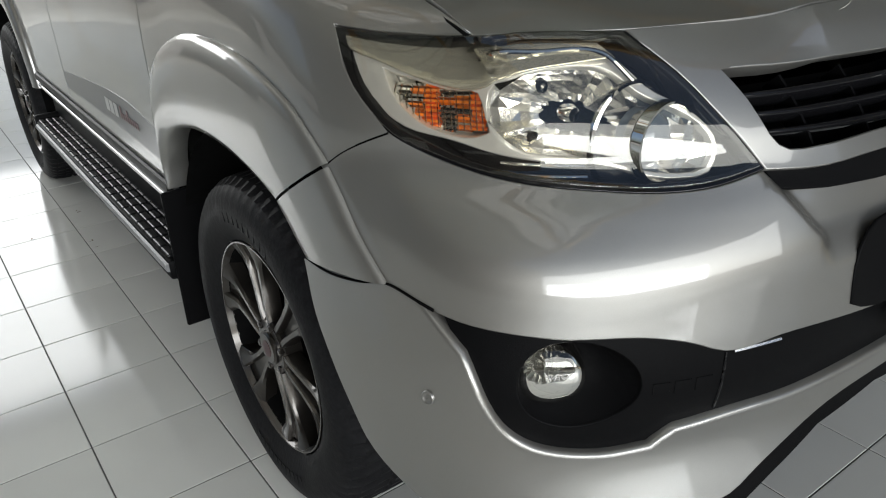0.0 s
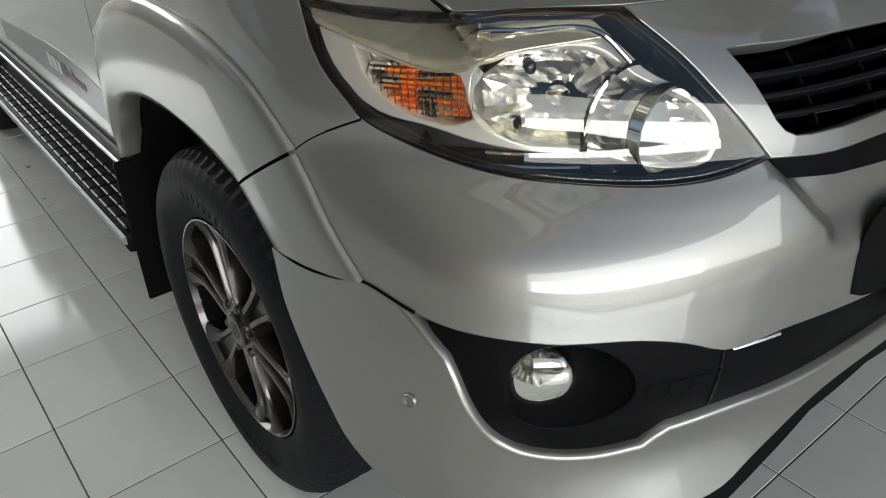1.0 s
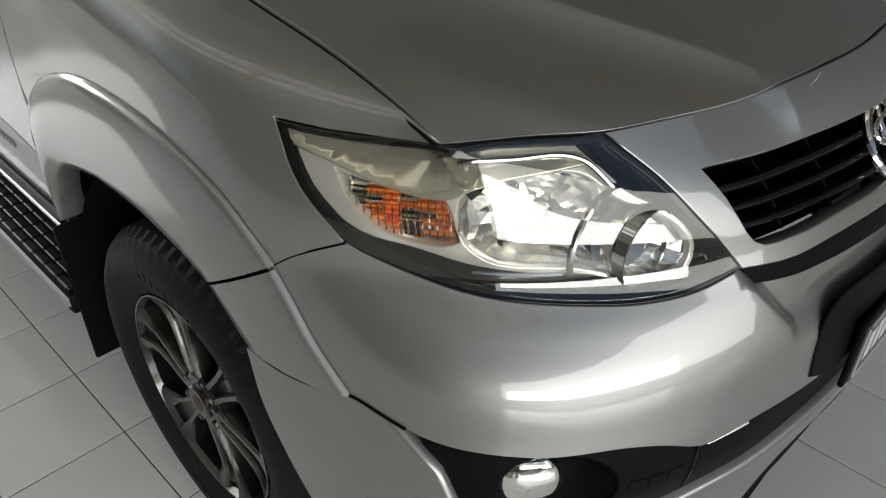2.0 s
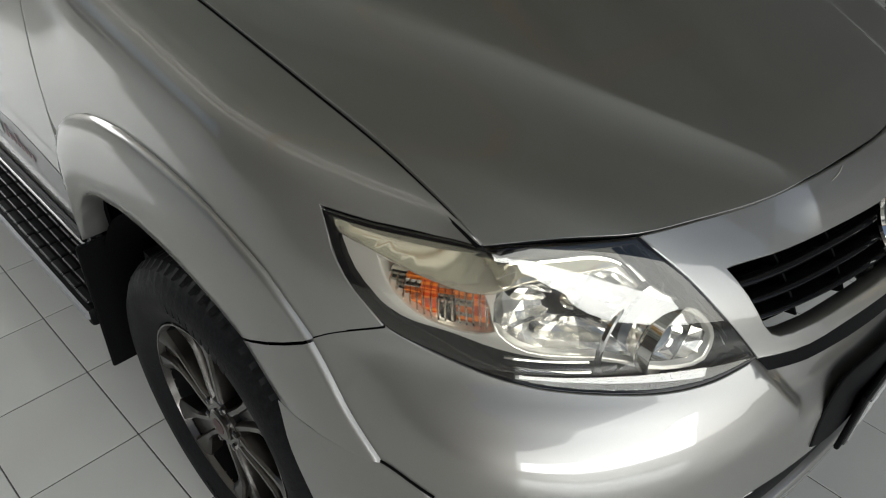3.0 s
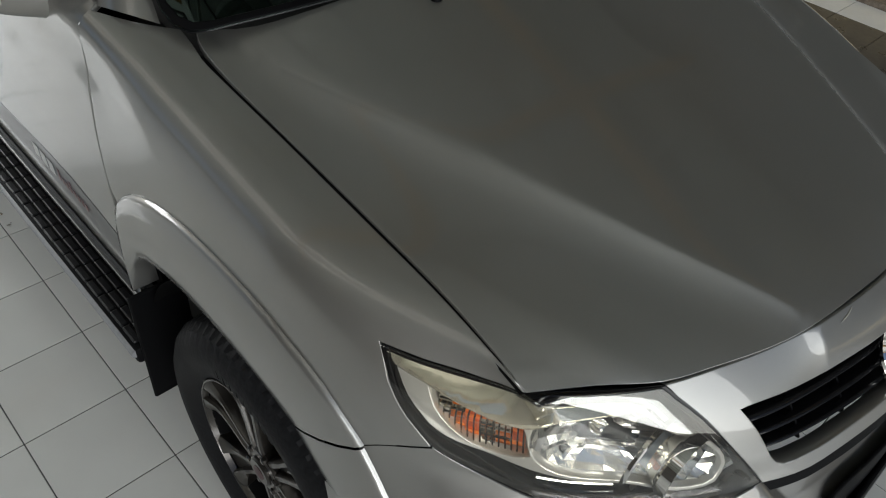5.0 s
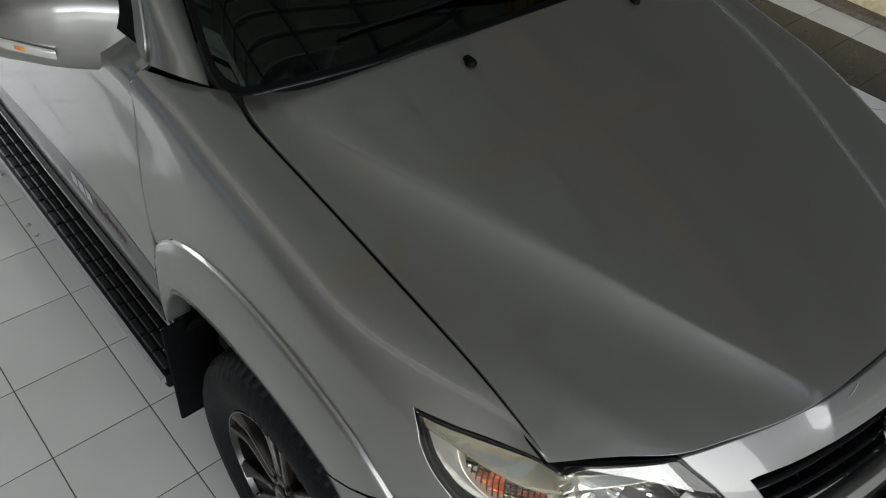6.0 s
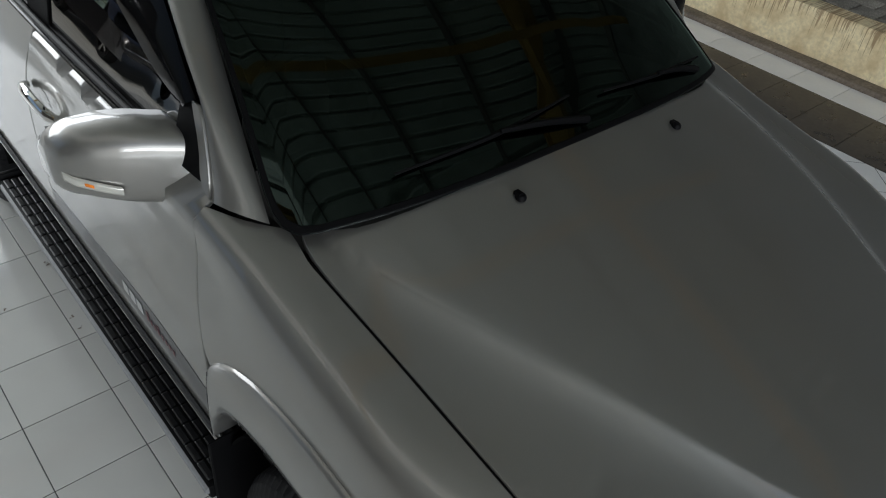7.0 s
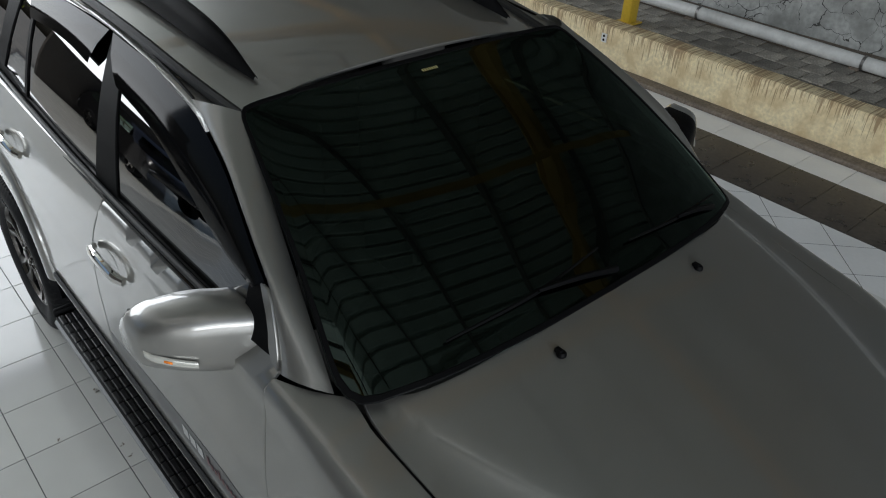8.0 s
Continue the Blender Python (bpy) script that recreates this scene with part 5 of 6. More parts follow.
    for s0 in np.linspace(.792, .925, 15):
        part("flute", tube([skin_point(sg * s0, z, -.028)[0] for z in np.linspace(.985 - .034 * min(1, (.945 - s0) / .08), 1.004 + .10 * max(0, s0 - .83), 5)], .0016, 5), LENS, lamp, smooth=True).visible_shadow = False
    # main reflector in facets
    loop = np.array(resample(main, .016))
    cc = np.array((.650, .980))
    rows = []
    rr = random.Random(11)
    for q, d in ((1.0, -.024), (.985, -.040), (.90, -.050), (.78, -.058), (.65, -.064), (.52, -.070), (.38, -.076), (.26, -.083), (.16, -.100)):
        row = [skin_point(sg * p[0], p[1], d + (.0030 * (k % 3 == 1) + rr.uniform(-.0007, .0007) if q < .98 else 0))[0] for k, p in enumerate(cc + (loop - cc) * q)]
        rows.append(row + row[:1])
    v, f = loft(rows)
    link("reflector", v, f, REFLECTOR, lamp, "faceted chrome reflector")
    cup = skin_point(sg * .665, .990, -.095)[0]
    part("bulb_shield", turned([(0, .016), (-.028, .015), (-.034, .011), (-.035, .001)], 20, "y", cup), CHROME, lamp, "chrome bulb cap")
    for s0, z0 in ((.690, 1.018), (.722, .938)):
        p = skin_point(sg * s0, z0, -.060)[0]
        part("screw_hole", turned([(0, .0085), (-.006, .0085), (-.006, .006), (.004, .0055), (.005, .0005)], 20, "y", p), GLOSS, lamp, "dark adjuster hole")
    # projector in its ring, facing forwards
    ctr = np.array((XC - sg * .498, .262, .932))
    def ring(r0, r1, y0, y1, mat, nm, lab, sharp=30):
        return part(nm, turned([(y0, r0), (y1, r0), (y1, r1), (y0 + .004, r1)], 48, "y", ctr), mat, lamp, lab, True, sharp)
    ring(.058, .0545, -.008, -.026, CHROME, "projector_ring", "chrome ring round the projector")
    rows = []
    for r, y in ((.0545, -.026), (.050, .000), (.040, .020), (.030, .030)):
        rows.append([ctr + np.array((r * math.cos(a), y, r * math.sin(a))) for k, a in enumerate(np.linspace(0, 2*math.pi, 25))])
    rows = [r[:-1] + [r[0]] for r in rows]
    v, f = loft(rows)
    link("projector_bowl", v, f, CHROME, lamp, "chrome facets round the projector")
    part("projector_lens", turned([(.034, .040), (.010, .040), (-.004, .035), (-.014, .024), (-.0195, .011), (-.0205, .0005)], 32, "y", ctr), material("projector_glass", (.16, .19, .23), .03, .2, 1.0, grain=.05), lamp, "glassy blue grey projector lens")
    arc = [ctr + np.array((sg * -.035 + .080 * math.cos(a) * .8, .018, .004 + .080 * math.sin(a))) for a in np.linspace(radians(62), radians(205) if sg < 0 else radians(118), 16)]
    part("projector_collar", turned([(.016, .078), (.010, .0775), (.008, .0735), (.016, .073)], 48, "y", ctr + np.array((-sg * .022, .014, .004))), CHROME, lamp, "wide chrome collar")


headlamp(1)
headlamp(-1)

# ---- plate, mirrors, handles, jets, wipers ----
plate = part("number_plate", box(XC - .165, XC + .165, .020, .030, .598, .735, .004, 2), BLACK, car, "dark number plate in a black frame")
part("plate_face", box(XC - .155, XC + .155, .0165, .0205, .608, .725, .001, 1), material("plate_paint", (.07, .07, .068), .35, grain=.1), plate, "dark grey plate face")
for x0, x1, z0, z1 in ((XC - .148, XC + .148, .718, .721), (XC - .148, XC + .148, .612, .615), (XC - .148, XC - .145, .612, .721), (XC + .145, XC + .148, .612, .721)):
    part("plate_line", box(x0, x1, .0150, .0168, z0, z1), SILVERPRINT, plate, "", False)
for k in range(7):
    x = XC - .125 + k * .036
    part("plate_bar", box(x, x + .022, .0150, .0168, .640, .700), SILVERPRINT, plate, "plain pale bar", False)
for sg in (1, -1):
    panel("plate_recess", [rounded([(0, .668), (.235, .664), (.272, .68), (.268, .76), (.24, .795), (.12, .805), (0, .806)], 3, 60)], on_skin(sg), BLACK, car, "black recess behind the plate", .02, .006, .0035)
    panel("under_grille_strip", [[(0, .903), (.094, .902), (.218, .897), (.315, .891), (.400, .892), (.385, .872), (.30, .862), (.2, .857), (0, .853)]], on_skin(sg), BLACK, car, "black strip under the grille", .02, .02, -.012)


for sg in (1, -1):
    for a, b, z0, z1 in ((.612, .586, .594, .616), (.577, .551, .594, .616), (.542, .516, .594, .616)):
        panel("emboss_bar", [[(b, z0), (a, z0), (a, z1), (b, z1)]], on_skin(sg), BLACK, car, "raised black bar", .03, .003, -.0125, .0008)
    part("insert_strip", tube([skin_point(sg * s, .655 + .05 * max(0, .44 - s) * 0, -.010)[0] for s in np.linspace(.488, .405, 8)], .0065, 8, flat=.6), SATIN, car, "bright strip in the lower grille")
    part("insert_joint", tube([skin_point(sg * (.498 - .004 * abs(z - .6) * 10), z, -.0135)[0] for z in np.linspace(.545, .652, 8)], .0022, 6), GLOSS, car, "black joint line")


def mirror(sg):
    secs = ((-0.757, 1.201, 1.356, 1.552), (-0.761, 1.196, 1.378, 1.540), (-0.771, 1.195, 1.390, 1.534), (-0.795, 1.199, 1.394, 1.534), (-0.834, 1.208, 1.400, 1.546), (-0.879, 1.221, 1.400, 1.570), (-0.918, 1.232, 1.393, 1.594), (-0.948, 1.241, 1.386, 1.616), (-0.972, 1.245, 1.371, 1.643), (-0.989, 1.252, 1.350, 1.676), (-0.997, 1.266, 1.326, 1.706))
    back = lambda a: 1.652 + (-a - .769) * .42
    lean = lambda a, z: a - (z - 1.385) * .24 * float(1 - step(.77, .90, -a))
    rows = []
    st = smooth_line([(a, b, c) for a, b, c, d in secs], 28)
    fr = smooth_line([(a, d, 0) for a, b, c, d in secs], 28)
    for (a, lo, hi), (_, yf, _) in zip(st, fr):
        row = []
        for t in np.linspace(-math.pi / 2, math.pi / 2, 17):
            cy, cz = math.cos(t), math.sin(t)
            yy = back(a) - (back(a) - yf) * abs(cy) ** .40
            zz = (lo + hi) / 2 + (hi - lo) / 2 * (abs(cz) ** .57) * (1 if cz > 0 else -1)
            row.append((XC + sg * lean(a, zz), yy, zz))
        row.append((XC + sg * lean(a, hi - .010), back(a) + .016, hi - .010))
        row.append((XC + sg * lean(a, lo + .010), back(a) + .016, lo + .010))
        row.append(row[0])
        rows.append(row)
    cen = [tuple(np.mean(rows[i][:-1], axis=0)) for i in (0, -1)]
    rows = [[cen[0]] * len(rows[0])] + rows + [[cen[1]] * len(rows[0])]
    v, f = loft(rows)
    m = link("door_mirror", v, f, PAINT, car, "silver door mirror housing", True)
    bm = bmesh.new()
    bm.from_mesh(m.data)
    bmesh.ops.remove_doubles(bm, verts=bm.verts, dist=1e-5)
    bmesh.ops.recalc_face_normals(bm, faces=bm.faces)
    bm.to_mesh(m.data)
    bm.free()
    v, f = loft([[(p[0] + sg * (.0015 if i == 1 else .0005), p[1], p[2]) for p in [np.mean(rows[i], axis=0) + (np.array(q) - np.mean(rows[i], axis=0)) * 1.02 for q in rows[i]]] for i in range(4 if sg > 0 else 15)])
    link("inner_cap", v, f, BLACK, m, "black cap on the inner end", True)
    sig = []
    ks = [-a for a, b, c, d in secs]
    for dz, lift in ((-.012, -.004), (-.011, .002), (-.004, .0035), (.004, .0035), (.009, .002), (.010, -.004)):
        row = []
        for a in np.linspace(-.985, -.901, 14):
            lo, hi, yf = (float(np.interp(-a, ks, [q[n] for q in secs])) for n in (1, 2, 3))
            z = lo + .048 + dz
            cz = min(1.0, abs((z - (lo + hi) / 2) / ((hi - lo) / 2)) ** (1 / .57))
            row.append((XC + sg * a, back(a) - (back(a) - yf) * math.sqrt(1 - cz * cz) ** .40 - lift, z))
        sig.append(row)
    v, f = loft(sig)
    s = link("side_repeater", v, f, PEARL, m, "pale indicator strip", True)
    v, f = loft([[np.array(p) + np.array((0, -.0012, 0)) for p in r[4:7]] for r in sig[2:4]])
    link("repeater_amber", v, f, AMBER, s, "amber spot", True)
    arm = bmesh.new()
    join(arm, tube([(XC - sg * .742, 1.570, 1.290), (XC - sg * .785, 1.590, 1.292), (XC - sg * .83, 1.61, 1.30)], [.040, .030, .026], 10, 8, flat=.6))
    part("mirror_arm", arm, BLACK, m, "black mirror arm")
    v, f = loft([[(XC + sg * a, back(a) + .018, z) for a in np.linspace(-.796, -.974, 8)] for z in (1.267, 1.32, 1.363)])
    link("mirror_glass", v, f, CHROME, m, "mirror glass")
    fn = lambda a, b, out=0.0: side_glass(a, b, out, sg)
    if sg < 0:
        m.location = (.05, -.045, 0)
    panel("mirror_sail", [rounded([(1.468, 1.318), (1.498, 1.385), (1.548, 1.452), (1.590, 1.452), (1.580, 1.325)], 2, 50)], fn, BLACK, car, "black mirror sail panel", .03, .01, .006)
    panel("door_frame", [rounded([(1.441, 1.300), (1.472, 1.372), (1.528, 1.450), (1.550, 1.453), (1.499, 1.385), (1.469, 1.316)], 2, 50)], fn, PAINT, car, "silver front edge of the door frame", .03, .01, .009)


mirror(1)
mirror(-1)

for sg in (1, -1):
    for y0, z0 in ((2.29, 1.140), (3.22, 1.150)):
        fn = on_skin(sg)
        s0 = arc_at(y0, z0)
        v, f = loft([[skin_point(sg * (s0 + r * 1.5 * math.cos(a)), z0 - .004 + r * math.sin(a), o)[0] for a in np.linspace(0, 2*math.pi, 25)] for r, o in ((.033, -.0010), (.031, .0008), (.025, -.004), (.015, -.012), (.001, -.014))])
        link("handle_cup", v, f, PAINT, car, "hollow behind the door handle", True)
        c = [skin_point(sg * (s0 + d), z0 + .004 - .02 * (d / .12) ** 2 + .010, o)[0] for d, o in ((-.115, .010), (-.09, .024), (-.04, .033), (.02, .035), (.06, .032), (.09, .024), (.113, .010))]
        part("door_handle", tube(c, [.012] * 3 + [.0135] * 15 + [.013] * 7 + [.010] * 4, 10, 28, flat=1.25), CHROME, car, "chrome door handle")
    # stripe with lettering bars along the doors
    st = rounded([AT(1.452, .655), AT(1.452, .735), AT(1.7, .764), AT(1.9, .762), AT(2.2, .742), AT(2.52, .715), AT(2.52, .655), AT(1.9, .665)], 2, 40)
    panel("door_stripe", [st], on_skin(sg), DECAL, car, "dark grey door stripe", .03, .001, .0012, .0003)
    for y0, y1, z0, z1 in ((1.966, 1.932, .694, .732), (1.920, 1.886, .694, .732), (1.874, 1.840, .694, .732)):
        a, b = arc_at(y1, .70), arc_at(y0, .70)
        panel("letter_bar", [[(a, z0), (b, z0), (b, z1), (a, z1)]], on_skin(sg), SILVERPRINT, car, "plain pale bar", .012, .0008, .0036, .0003)
    yy = 1.812
    for k in range(8):
        a, b = arc_at(yy - .011, .70), arc_at(yy, .70)
        panel("letter_bar", [[(a, .700), (b, .700), (b, .718 + .016 * (k in (0, 3))), (a, .718 + .016 * (k in (0, 3)))]], on_skin(sg), RED, car, "plain red lettering bar", .012, .0008, .0036, .0003)
        yy -= .022
    part("sail_trim", tube([skin_point(sg * arc_at(y, .59), .592, .006)[0] for y in np.linspace(1.46, 3.15, 20)], .008, 8, flat=2.2), SEAL, car, "black side moulding")

for sg in (1, -1):
    p = bonnet(.272 * sg, 1.085)
    jet = bmesh.new()
    join(jet, turned([(0, .0125), (.006, .0125), (.011, .009), (.012, .0005)], 14, "z", (p[0], p[1], p[2] - .001)))
    box(p[0] - .008, p[0] + .008, p[1] - .004, p[1] + .018, p[2] + .002, p[2] + .013, .003, 1, bm=jet)
    part("washer_jet", jet, BLACK, car, "black washer jet")
for pivot, mid, tip, heel in (((-.05, .045), (.26, .095), (-.03, .125), (.60, .080)), ((-.66, .045), (-.42, .085), (-.16, .10), (-.72, .075))):
    P = [screen(np.array(a), np.array(b), o) for (a, b), o in ((pivot, .004), (mid, .016), (tip, .012), (heel, .012))]
    w = part("wiper", tube([P[0], (P[0] + P[1]) / 2 + np.array((0, -.003, .008)), P[1]], [.010, .008, .006], 6, 10), BLACK, car, "black wiper arm")
    part("blade", tube([P[3], P[1] + np.array((0, .003, -.006)), P[2]], [.003, .006, .003], 6, 16), BLACK, w, "black wiper blade")
for k in range(7):
    a = .042 - k * .0125
    c4 = [screen(np.array(q), np.array(b), .0035) for q, b in ((a, .927), (a - .0085, .927), (a - .0085, .939), (a, .939))]
    link("sticker_bar", c4, [(0, 1, 2, 3)], STICKER, car, "small yellowish sticker bar")

# ---- cabin behind the dark glass ----
v, f = loft([[(XC + x, y, z - .05 * (x / .7) ** 2) for x in np.linspace(-.68, .68, 16)] for y, z in ((1.20, 1.28), (1.42, 1.285), (1.58, 1.26), (1.66, 1.18), (1.68, .95))])
link("dashboard", v, f, CABIN, car, "dark dashboard", True)
c = np.array((XC - .36, 1.72, 1.20))
part("steering_wheel", tube([c + np.array((.185 * math.cos(a), .06 * math.sin(a), .175 * math.sin(a))) for a in np.linspace(0, 2*math.pi, 40, endpoint=False)], .016, 8, closed=True), CABIN, car, "dark steering wheel")
for x in (-.36, .36):
    bm = box(XC + x - .25, XC + x + .25, 2.25, 2.42, .85, 1.42, .05, 3)
    box(XC + x - .13, XC + x + .13, 2.34, 2.44, 1.44, 1.62, .04, 3, bm=bm)
    box(XC + x - .25, XC + x + .25, 1.85, 2.40, .70, .90, .05, 3, bm=bm)
    part("front_seat", bm, CABIN, car, "dark front seat")
bm = box(XC - .62, XC + .62, 3.05, 3.22, .80, 1.42, .06, 3)
part("rear_seat", bm, CABIN, car, "dark rear bench seat")
part("cabin_floor", box(XC - .74, XC + .74, 1.25, 4.5, .45, .52), CABIN, car, "dark cabin floor")
v, f = loft([[(XC + sgx, 4.60 - .10 * max(0, (z - 1.3) / .4), z) for sgx in np.linspace(-.72 + .15 * max(0, (z - 1.3) / .4), .72 - .15 * max(0, (z - 1.3) / .4), 9)] for z in (.45, .8, 1.2, 1.33, 1.7)])
link("tailgate", v, f, PAINT, car, "silver tailgate", True)
mirr = box(XC - .11, XC + .11, 1.80, 1.82, 1.545, 1.605, .008, 2)
part("rear_view_mirror", mirr, BLACK, car, "black inside mirror")

# ---- along the far wall: pipe, post ----
pipe = thing("drain_pipe", "white plastic drain pipe with grey joint bands along the wall", "pipe", at=(5.20, 2.5, .36))
bm = bmesh.new()
join(bm, tube([(0, y + .004 * math.sin(y * 2), .012 * math.sin(y * .9)) for y in np.linspace(-9, 10, 60)], .058, 18))
part("pipe_run", bm, PVC, pipe, "white plastic pipe")
for y in (-3.2, -1.65, .04, 1.62, 3.2, 4.8):
    part("joint_band", turned([(y - .013, .0605), (y - .010, .064), (y + .010, .064), (y + .013, .0605)], 18, "y", (0, 0, .012 * math.sin(y * .9))), STEEL, pipe, "grey joint band")
for y in (-2.4, -.9, .1, 1.7, 3.3):
    part("support", box(-.07, .06, y - .05, y + .03, -.065, -.04, .006, 1), EARTH, pipe, "small brick support")
post = thing("post", "yellow painted steel post standing behind the kerb", "post", at=(4.56, 4.46, .30))
part("shaft", box(-.062, .062, -.05, .05, 0, 4.6, .012, 2), YELLOW, post)
part("foot_plate", box(-.10, .10, -.09, .09, -.002, .014, .003, 1), YELLOW, post)
socket = thing("outlet_box", "small grey twin socket plate on the kerb", "socket", at=(4.146, 4.40, .25))
part("plate", box(-.004, .004, -.03, .03, -.04, .04, .002, 1), WALLWHITE, socket)
for z in (-.018, .018):
    part("hole", turned([(-.006, .012), (-.0055, .012), (-.0055, .0005)], 14, "x", (0, 0, z)), DARK, socket)


# dry leaf bits and grit on the tiles
grit = thing("floor_debris", "small dark dry leaf bits on the white tiles", "debris", at=(-1.0, 2.8, .001))
grit["kind"] = "stuff"
rg = random.Random(21)
verts, faces = [], []
for cx, cy, n, r in ((.058, .282, 9, .016), (.019, -.087, 3, .008), (.024, -.166, 3, .008), (-.165, .096, 3, .007)):
    for _ in range(n):
        x, y, w, a = cx + rg.uniform(-r, r), cy + rg.uniform(-r, r), rg.uniform(.002, .006), rg.uniform(0, 3)
        i = len(verts)
        verts += [(x + w * math.cos(a + q) * (1 if q % 2 else .5), y + w * math.sin(a + q), .0005 + .002 * (q > 2)) for q in (0, 1.57, 3.14, 4.71)]
        faces.append((i, i + 1, i + 2, i + 3))
link("leaf_bits", verts, faces, EARTH, grit)

# ---- the dark car parked across the aisle ----
def parked_car(x, y, turn):
    c = thing("car", "glossy black compact wagon with dark glass and alloy wheels", "car", at=(x, y, 0))
    c.rotation_euler = (0, 0, turn)
    prof = [(-2.0, .55, .55), (-2.05, .75, .62), (-1.9, .92, .74), (-1.1, 1.06, .80), (-.55, 1.42, .66), (.1, 1.60, .62), (1.3, 1.58, .62), (1.85, 1.30, .70), (2.0, .95, .78), (2.0, .55, .78)]
    P = smooth_line([(a, b, w) for a, b, w in prof], 44)
    rows = []
    for a, z, w in P:
        rows.append([(sx * w * (1 if k else 1), a, z + dz) for k, (sx, dz) in enumerate(((-1, -.03), (-.9, 0), (-.5, .012), (0, .016), (.5, .012), (.9, 0), (1, -.03)))])
    v, f = loft(rows)
    link("bonnet_and_roof", v, f, CARBLACK, c, "glossy black upper body", True)
    for sg in (-1, 1):
        rows = []
        for u in np.linspace(0, 1, 9):
            rows.append([(sg * ((.84 - .03 * (2 * u - 1) ** 2) if z < .95 else w + (.84 - w) * max(0, 1 - u) * .8) * (1 if u < .99 else 1), a, .30 + (max(z, .56) - .03 - .30) * u) for a, z, w in P])
        rows[-1] = [(sg * w, a, max(z, .56) - .03) for a, z, w in P]
        v, f = loft(rows)
        link("side", v, f, CARBLACK, c, "glossy black side", True)
        part("side_glass", box(*sorted((sg * .735, sg * .765)), -.75, 1.55, 1.08, 1.38, .02, 2), TINT, c, "dark side glass")
        for yy in (-1.25, 1.25):
            w = new("wheel")
            w.parent, w.location = c, (sg * .78, yy, .315)
            w["label"] = "black and silver alloy wheel"
            part("tyre", turned([(sg * -.16, .21), (sg * -.18, .28), (sg * -.15, .312), (sg * -.02, .312), (sg * .03, .29), (sg * .035, .24), (sg * .02, .215)], 48), RUBBER, w)
            part("rim", turned([(sg * .022, .216), (sg * .026, .205), (sg * -.02, .19), (sg * -.04, .0005)], 40), DARK, w)
            for k in range(5):
                t = 2 * math.pi * k / 5
                bm = bmesh.new()
                vs = [bm.verts.new((sg * xx, r * math.cos(t) - b * math.sin(t), r * math.sin(t) + b * math.cos(t))) for r, b, xx in ((.02, -.035, .015), (.205, -.022, .028), (.205, .022, .028), (.02, .035, .015))]
                bm.faces.new(vs)
                vs2 = [bm.verts.new(q.co - Vector((sg * .02, 0, 0))) for q in vs]
                bm.faces.new(vs2[::-1])
                for i in range(4):
                    bm.faces.new((vs[i], vs[(i+1) % 4], vs2[(i+1) % 4], vs2[i]))
                part("spoke", bm, SATIN, w, "", False)
    part("front_glass", box(-.60, .60, -.92, -.90, 1.12, 1.36, .01, 1), TINT, c, "dark windscreen")
    return c


parked_car(-6.45, 11.45, radians(3))

# ---- the yard behind the showroom, seen in the car's paint and glass ----
LEAF = material("yellow_green_leaf", (0.16, 0.19, 0.025), 0.5, grain=0.3, grain_size=3, vary=0.2)
BARK = material("brown_bark", (0.11, 0.08, 0.05), 0.85, grain=0.3, grain_size=20, bump=0.5)


def yard_tree(x, y, high, seed):
    """A small tree: a tapered trunk with limbs and a loose crown of single leaves."""
    r = random.Random(seed)
    t = thing("tree", "small yellow-green tree in the yard behind the showroom", "tree", group="yard trees", at=(x, y, -.06))
    bm = tube([(0, 0, 0), (.05, .03, high * .3), (-.03, .05, high * .62)], [.11, .08, .05], 8, 8)
    tips = []
    for k in range(7):
        a, up = k * .9 + r.uniform(-.2, .2), r.uniform(.66, .98) * high
        tip = np.array((math.cos(a) * r.uniform(.5, 1.1), math.sin(a) * r.uniform(.5, 1.1), up))
        tips.append(tip)
        join(bm, tube([(-.02, .04, high * r.uniform(.38, .58)), tip * (.5, .5, .86), tip], [.04, .025, .01], 6, 6))
    part("trunk", bm, BARK, t, "brown tapered trunk with limbs")
    verts, faces = [], []
    for _ in range(900):
        c = tips[r.randrange(7)] + np.array([r.gauss(0, .34) for _ in range(3)])
        q = Euler([r.uniform(0, 6.3) for _ in range(3)]).to_matrix()
        i, w = len(verts), r.uniform(.05, .10)
        verts += [tuple(Vector(c) + q @ Vector(p)) for p in ((-w, 0, 0), (0, -w * .45, .012), (w * 1.2, 0, 0), (0, w * .45, .012))]
        faces.append((i, i + 1, i + 2, i + 3))
    link("crown", verts, faces, LEAF, t, "loose crown of yellow-green leaves")


for k, (x, y, high) in enumerate(((-3.6, 16.2, 3.6), (-6.3, 15.6, 4.2), (-1.2, 17.0, 3.4))):
    yard_tree(x, y, high, 31 + k)

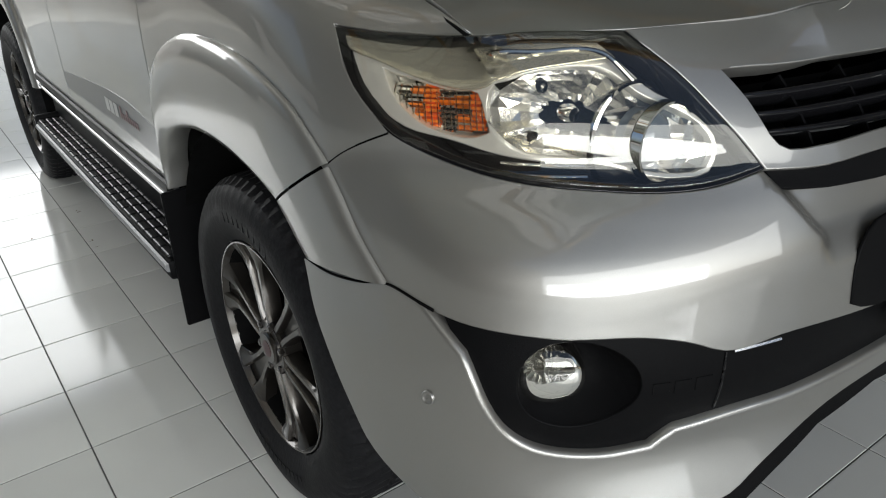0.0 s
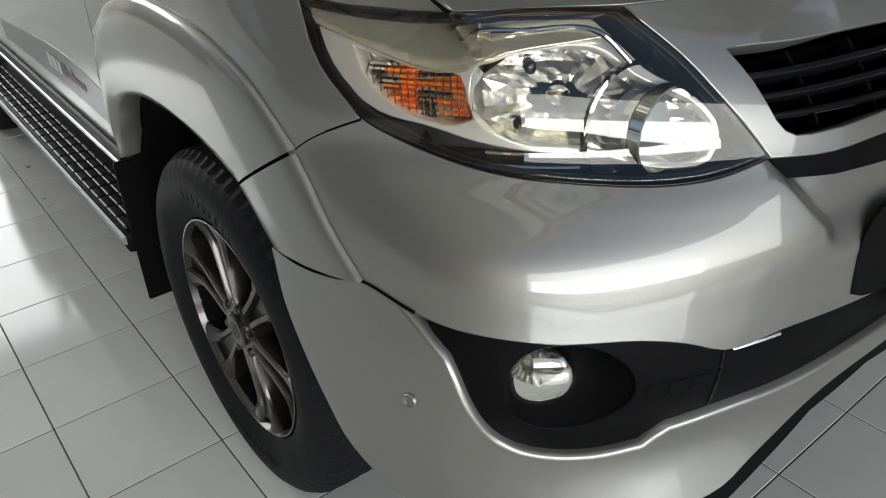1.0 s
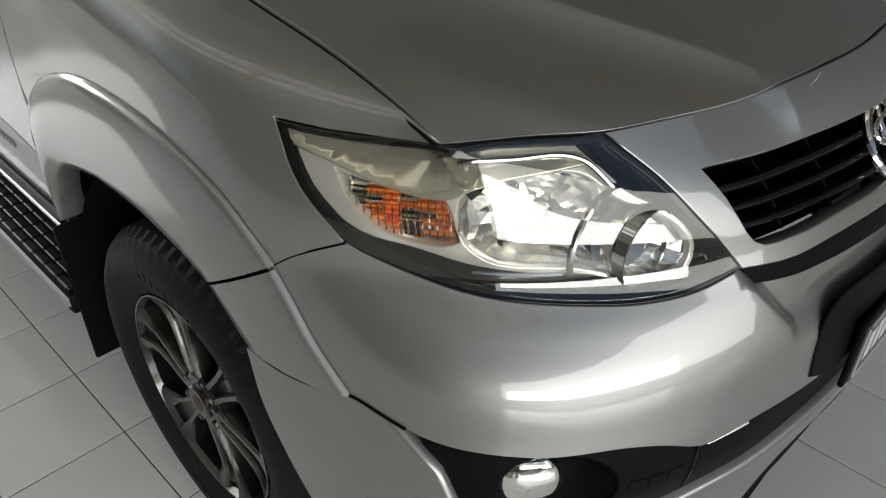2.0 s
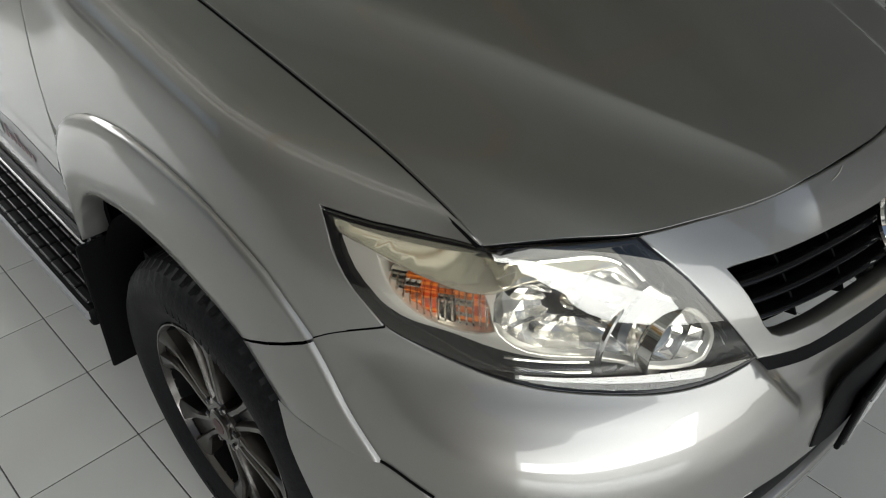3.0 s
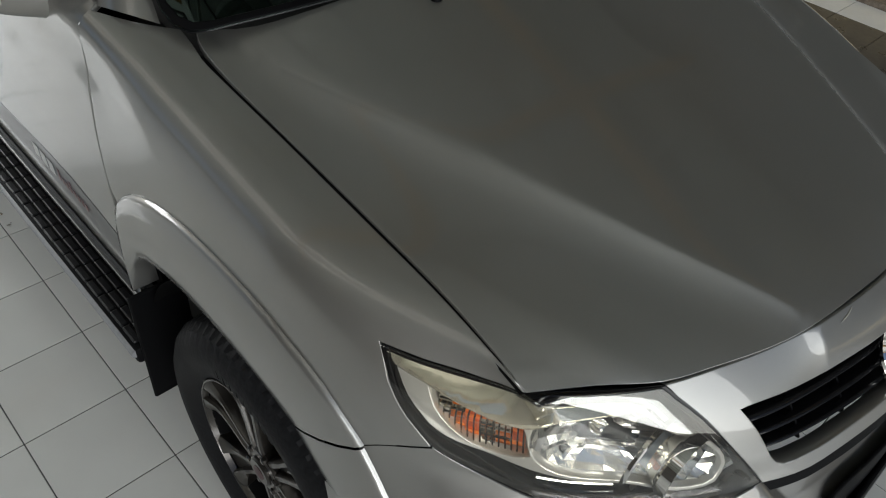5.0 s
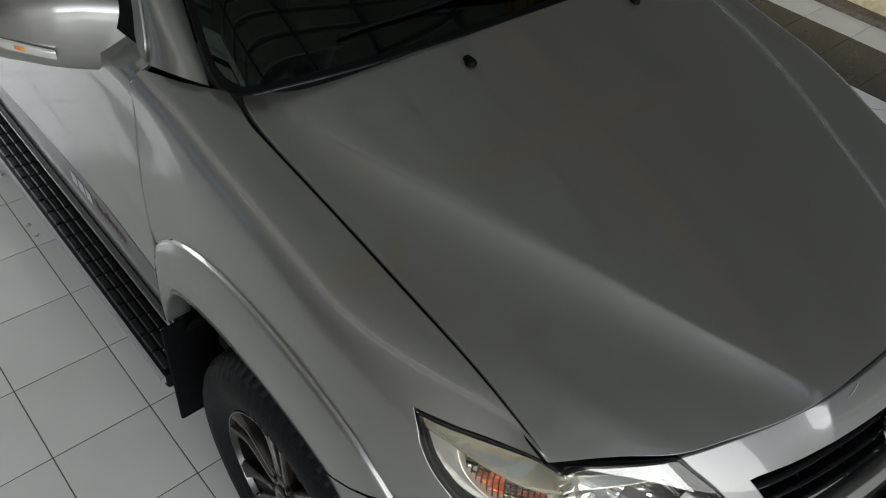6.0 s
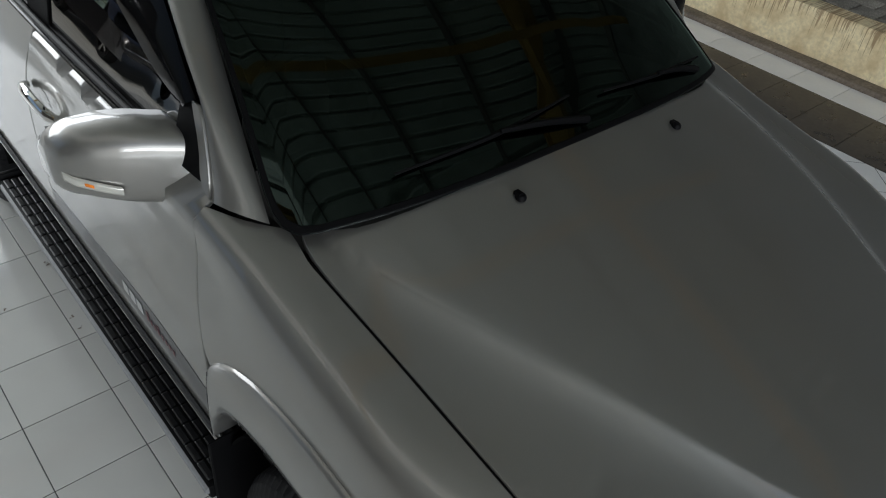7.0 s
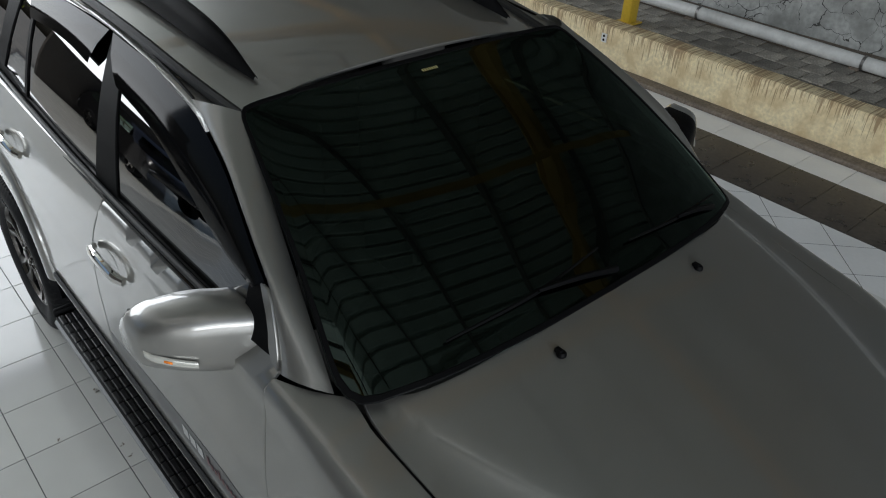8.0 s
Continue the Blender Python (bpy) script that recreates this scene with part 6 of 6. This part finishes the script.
# ---- tiles, strips and pavers, piece by piece ----
tile = tile_mesh("tile", T - .0034, T - .0034, TILE, .0034)
far_cells = []
for i in range(-27, 14):
    for k in range(-33, 46):
        x, y = -1.0 + T * (i + .5), 1.08 + T * (k + .5)
        if x > 2.50:
            continue
        near = (-2.35 < x < -.6 and -.3 < y < 4.6) or (-.6 < x < 1.4 and -.9 < y < 1.0)
        if near:
            lay("tile", tile, x, y, random.uniform(-.0004, .0004), floor)
        else:
            far_cells.append((x, y))
tile_sheet("far_tiles", far_cells, T - .0034, T - .0034, TILE, floor)
diag = []
q = .30
for i in range(-60, 60):
    for k in range(-60, 60):
        x, y = 2.7 + (i - k) * q * .7071, 2.0 + (i + k) * q * .7071
        if 2.40 < x < 3.30 and -8 < y < 13:
            diag.append((x, y))
dia = tile_sheet("diagonal_tiles", diag, q - .003, q - .003, WHITETILE, floor, radians(45), -.003)
cut = bmesh.new()
cut.from_mesh(dia.data)
for px, nx in ((3.094, 1), (2.553, -1)):
    bmesh.ops.bisect_plane(cut, geom=cut.verts[:] + cut.edges[:] + cut.faces[:], plane_co=(px, 0, 0), plane_no=(nx, 0, 0), clear_outer=True)
cut.to_mesh(dia.data)
cut.free()
strip = tagged(new("tile_border"), "border of dark brown and white tiles along the kerb", "tile border", kind="structure")
link("mortar", [(3.10, -9, -.009), (4.02, -9, -.009), (4.02, 14, -.009), (3.10, 14, -.009)], [(0, 1, 2, 3)], GROUT, strip)
dark = tile_mesh("dark_tile", .592, .327, DARKTILE)
white = tile_mesh("white_tile", .308, .327, WHITETILE)
for k in range(-26, 36):
    y = 1.765 + .33 * k
    lay("dark_tile", dark, 3.398, y, random.uniform(-.0005, .0005), strip)
    lay("white_tile", white, 3.853, y, random.uniform(-.0005, .0005), strip)
pav = tile_mesh("paver", .20, .20, PAVER, .06, .006)
for i in range(4):
    for k in range(-20, 50):
        lay("paver", pav, 4.47 + i * .206, .3 + k * .206 + (i % 2) * .1, .300 + random.uniform(-.006, .006), ledge, random.uniform(-.03, .03))
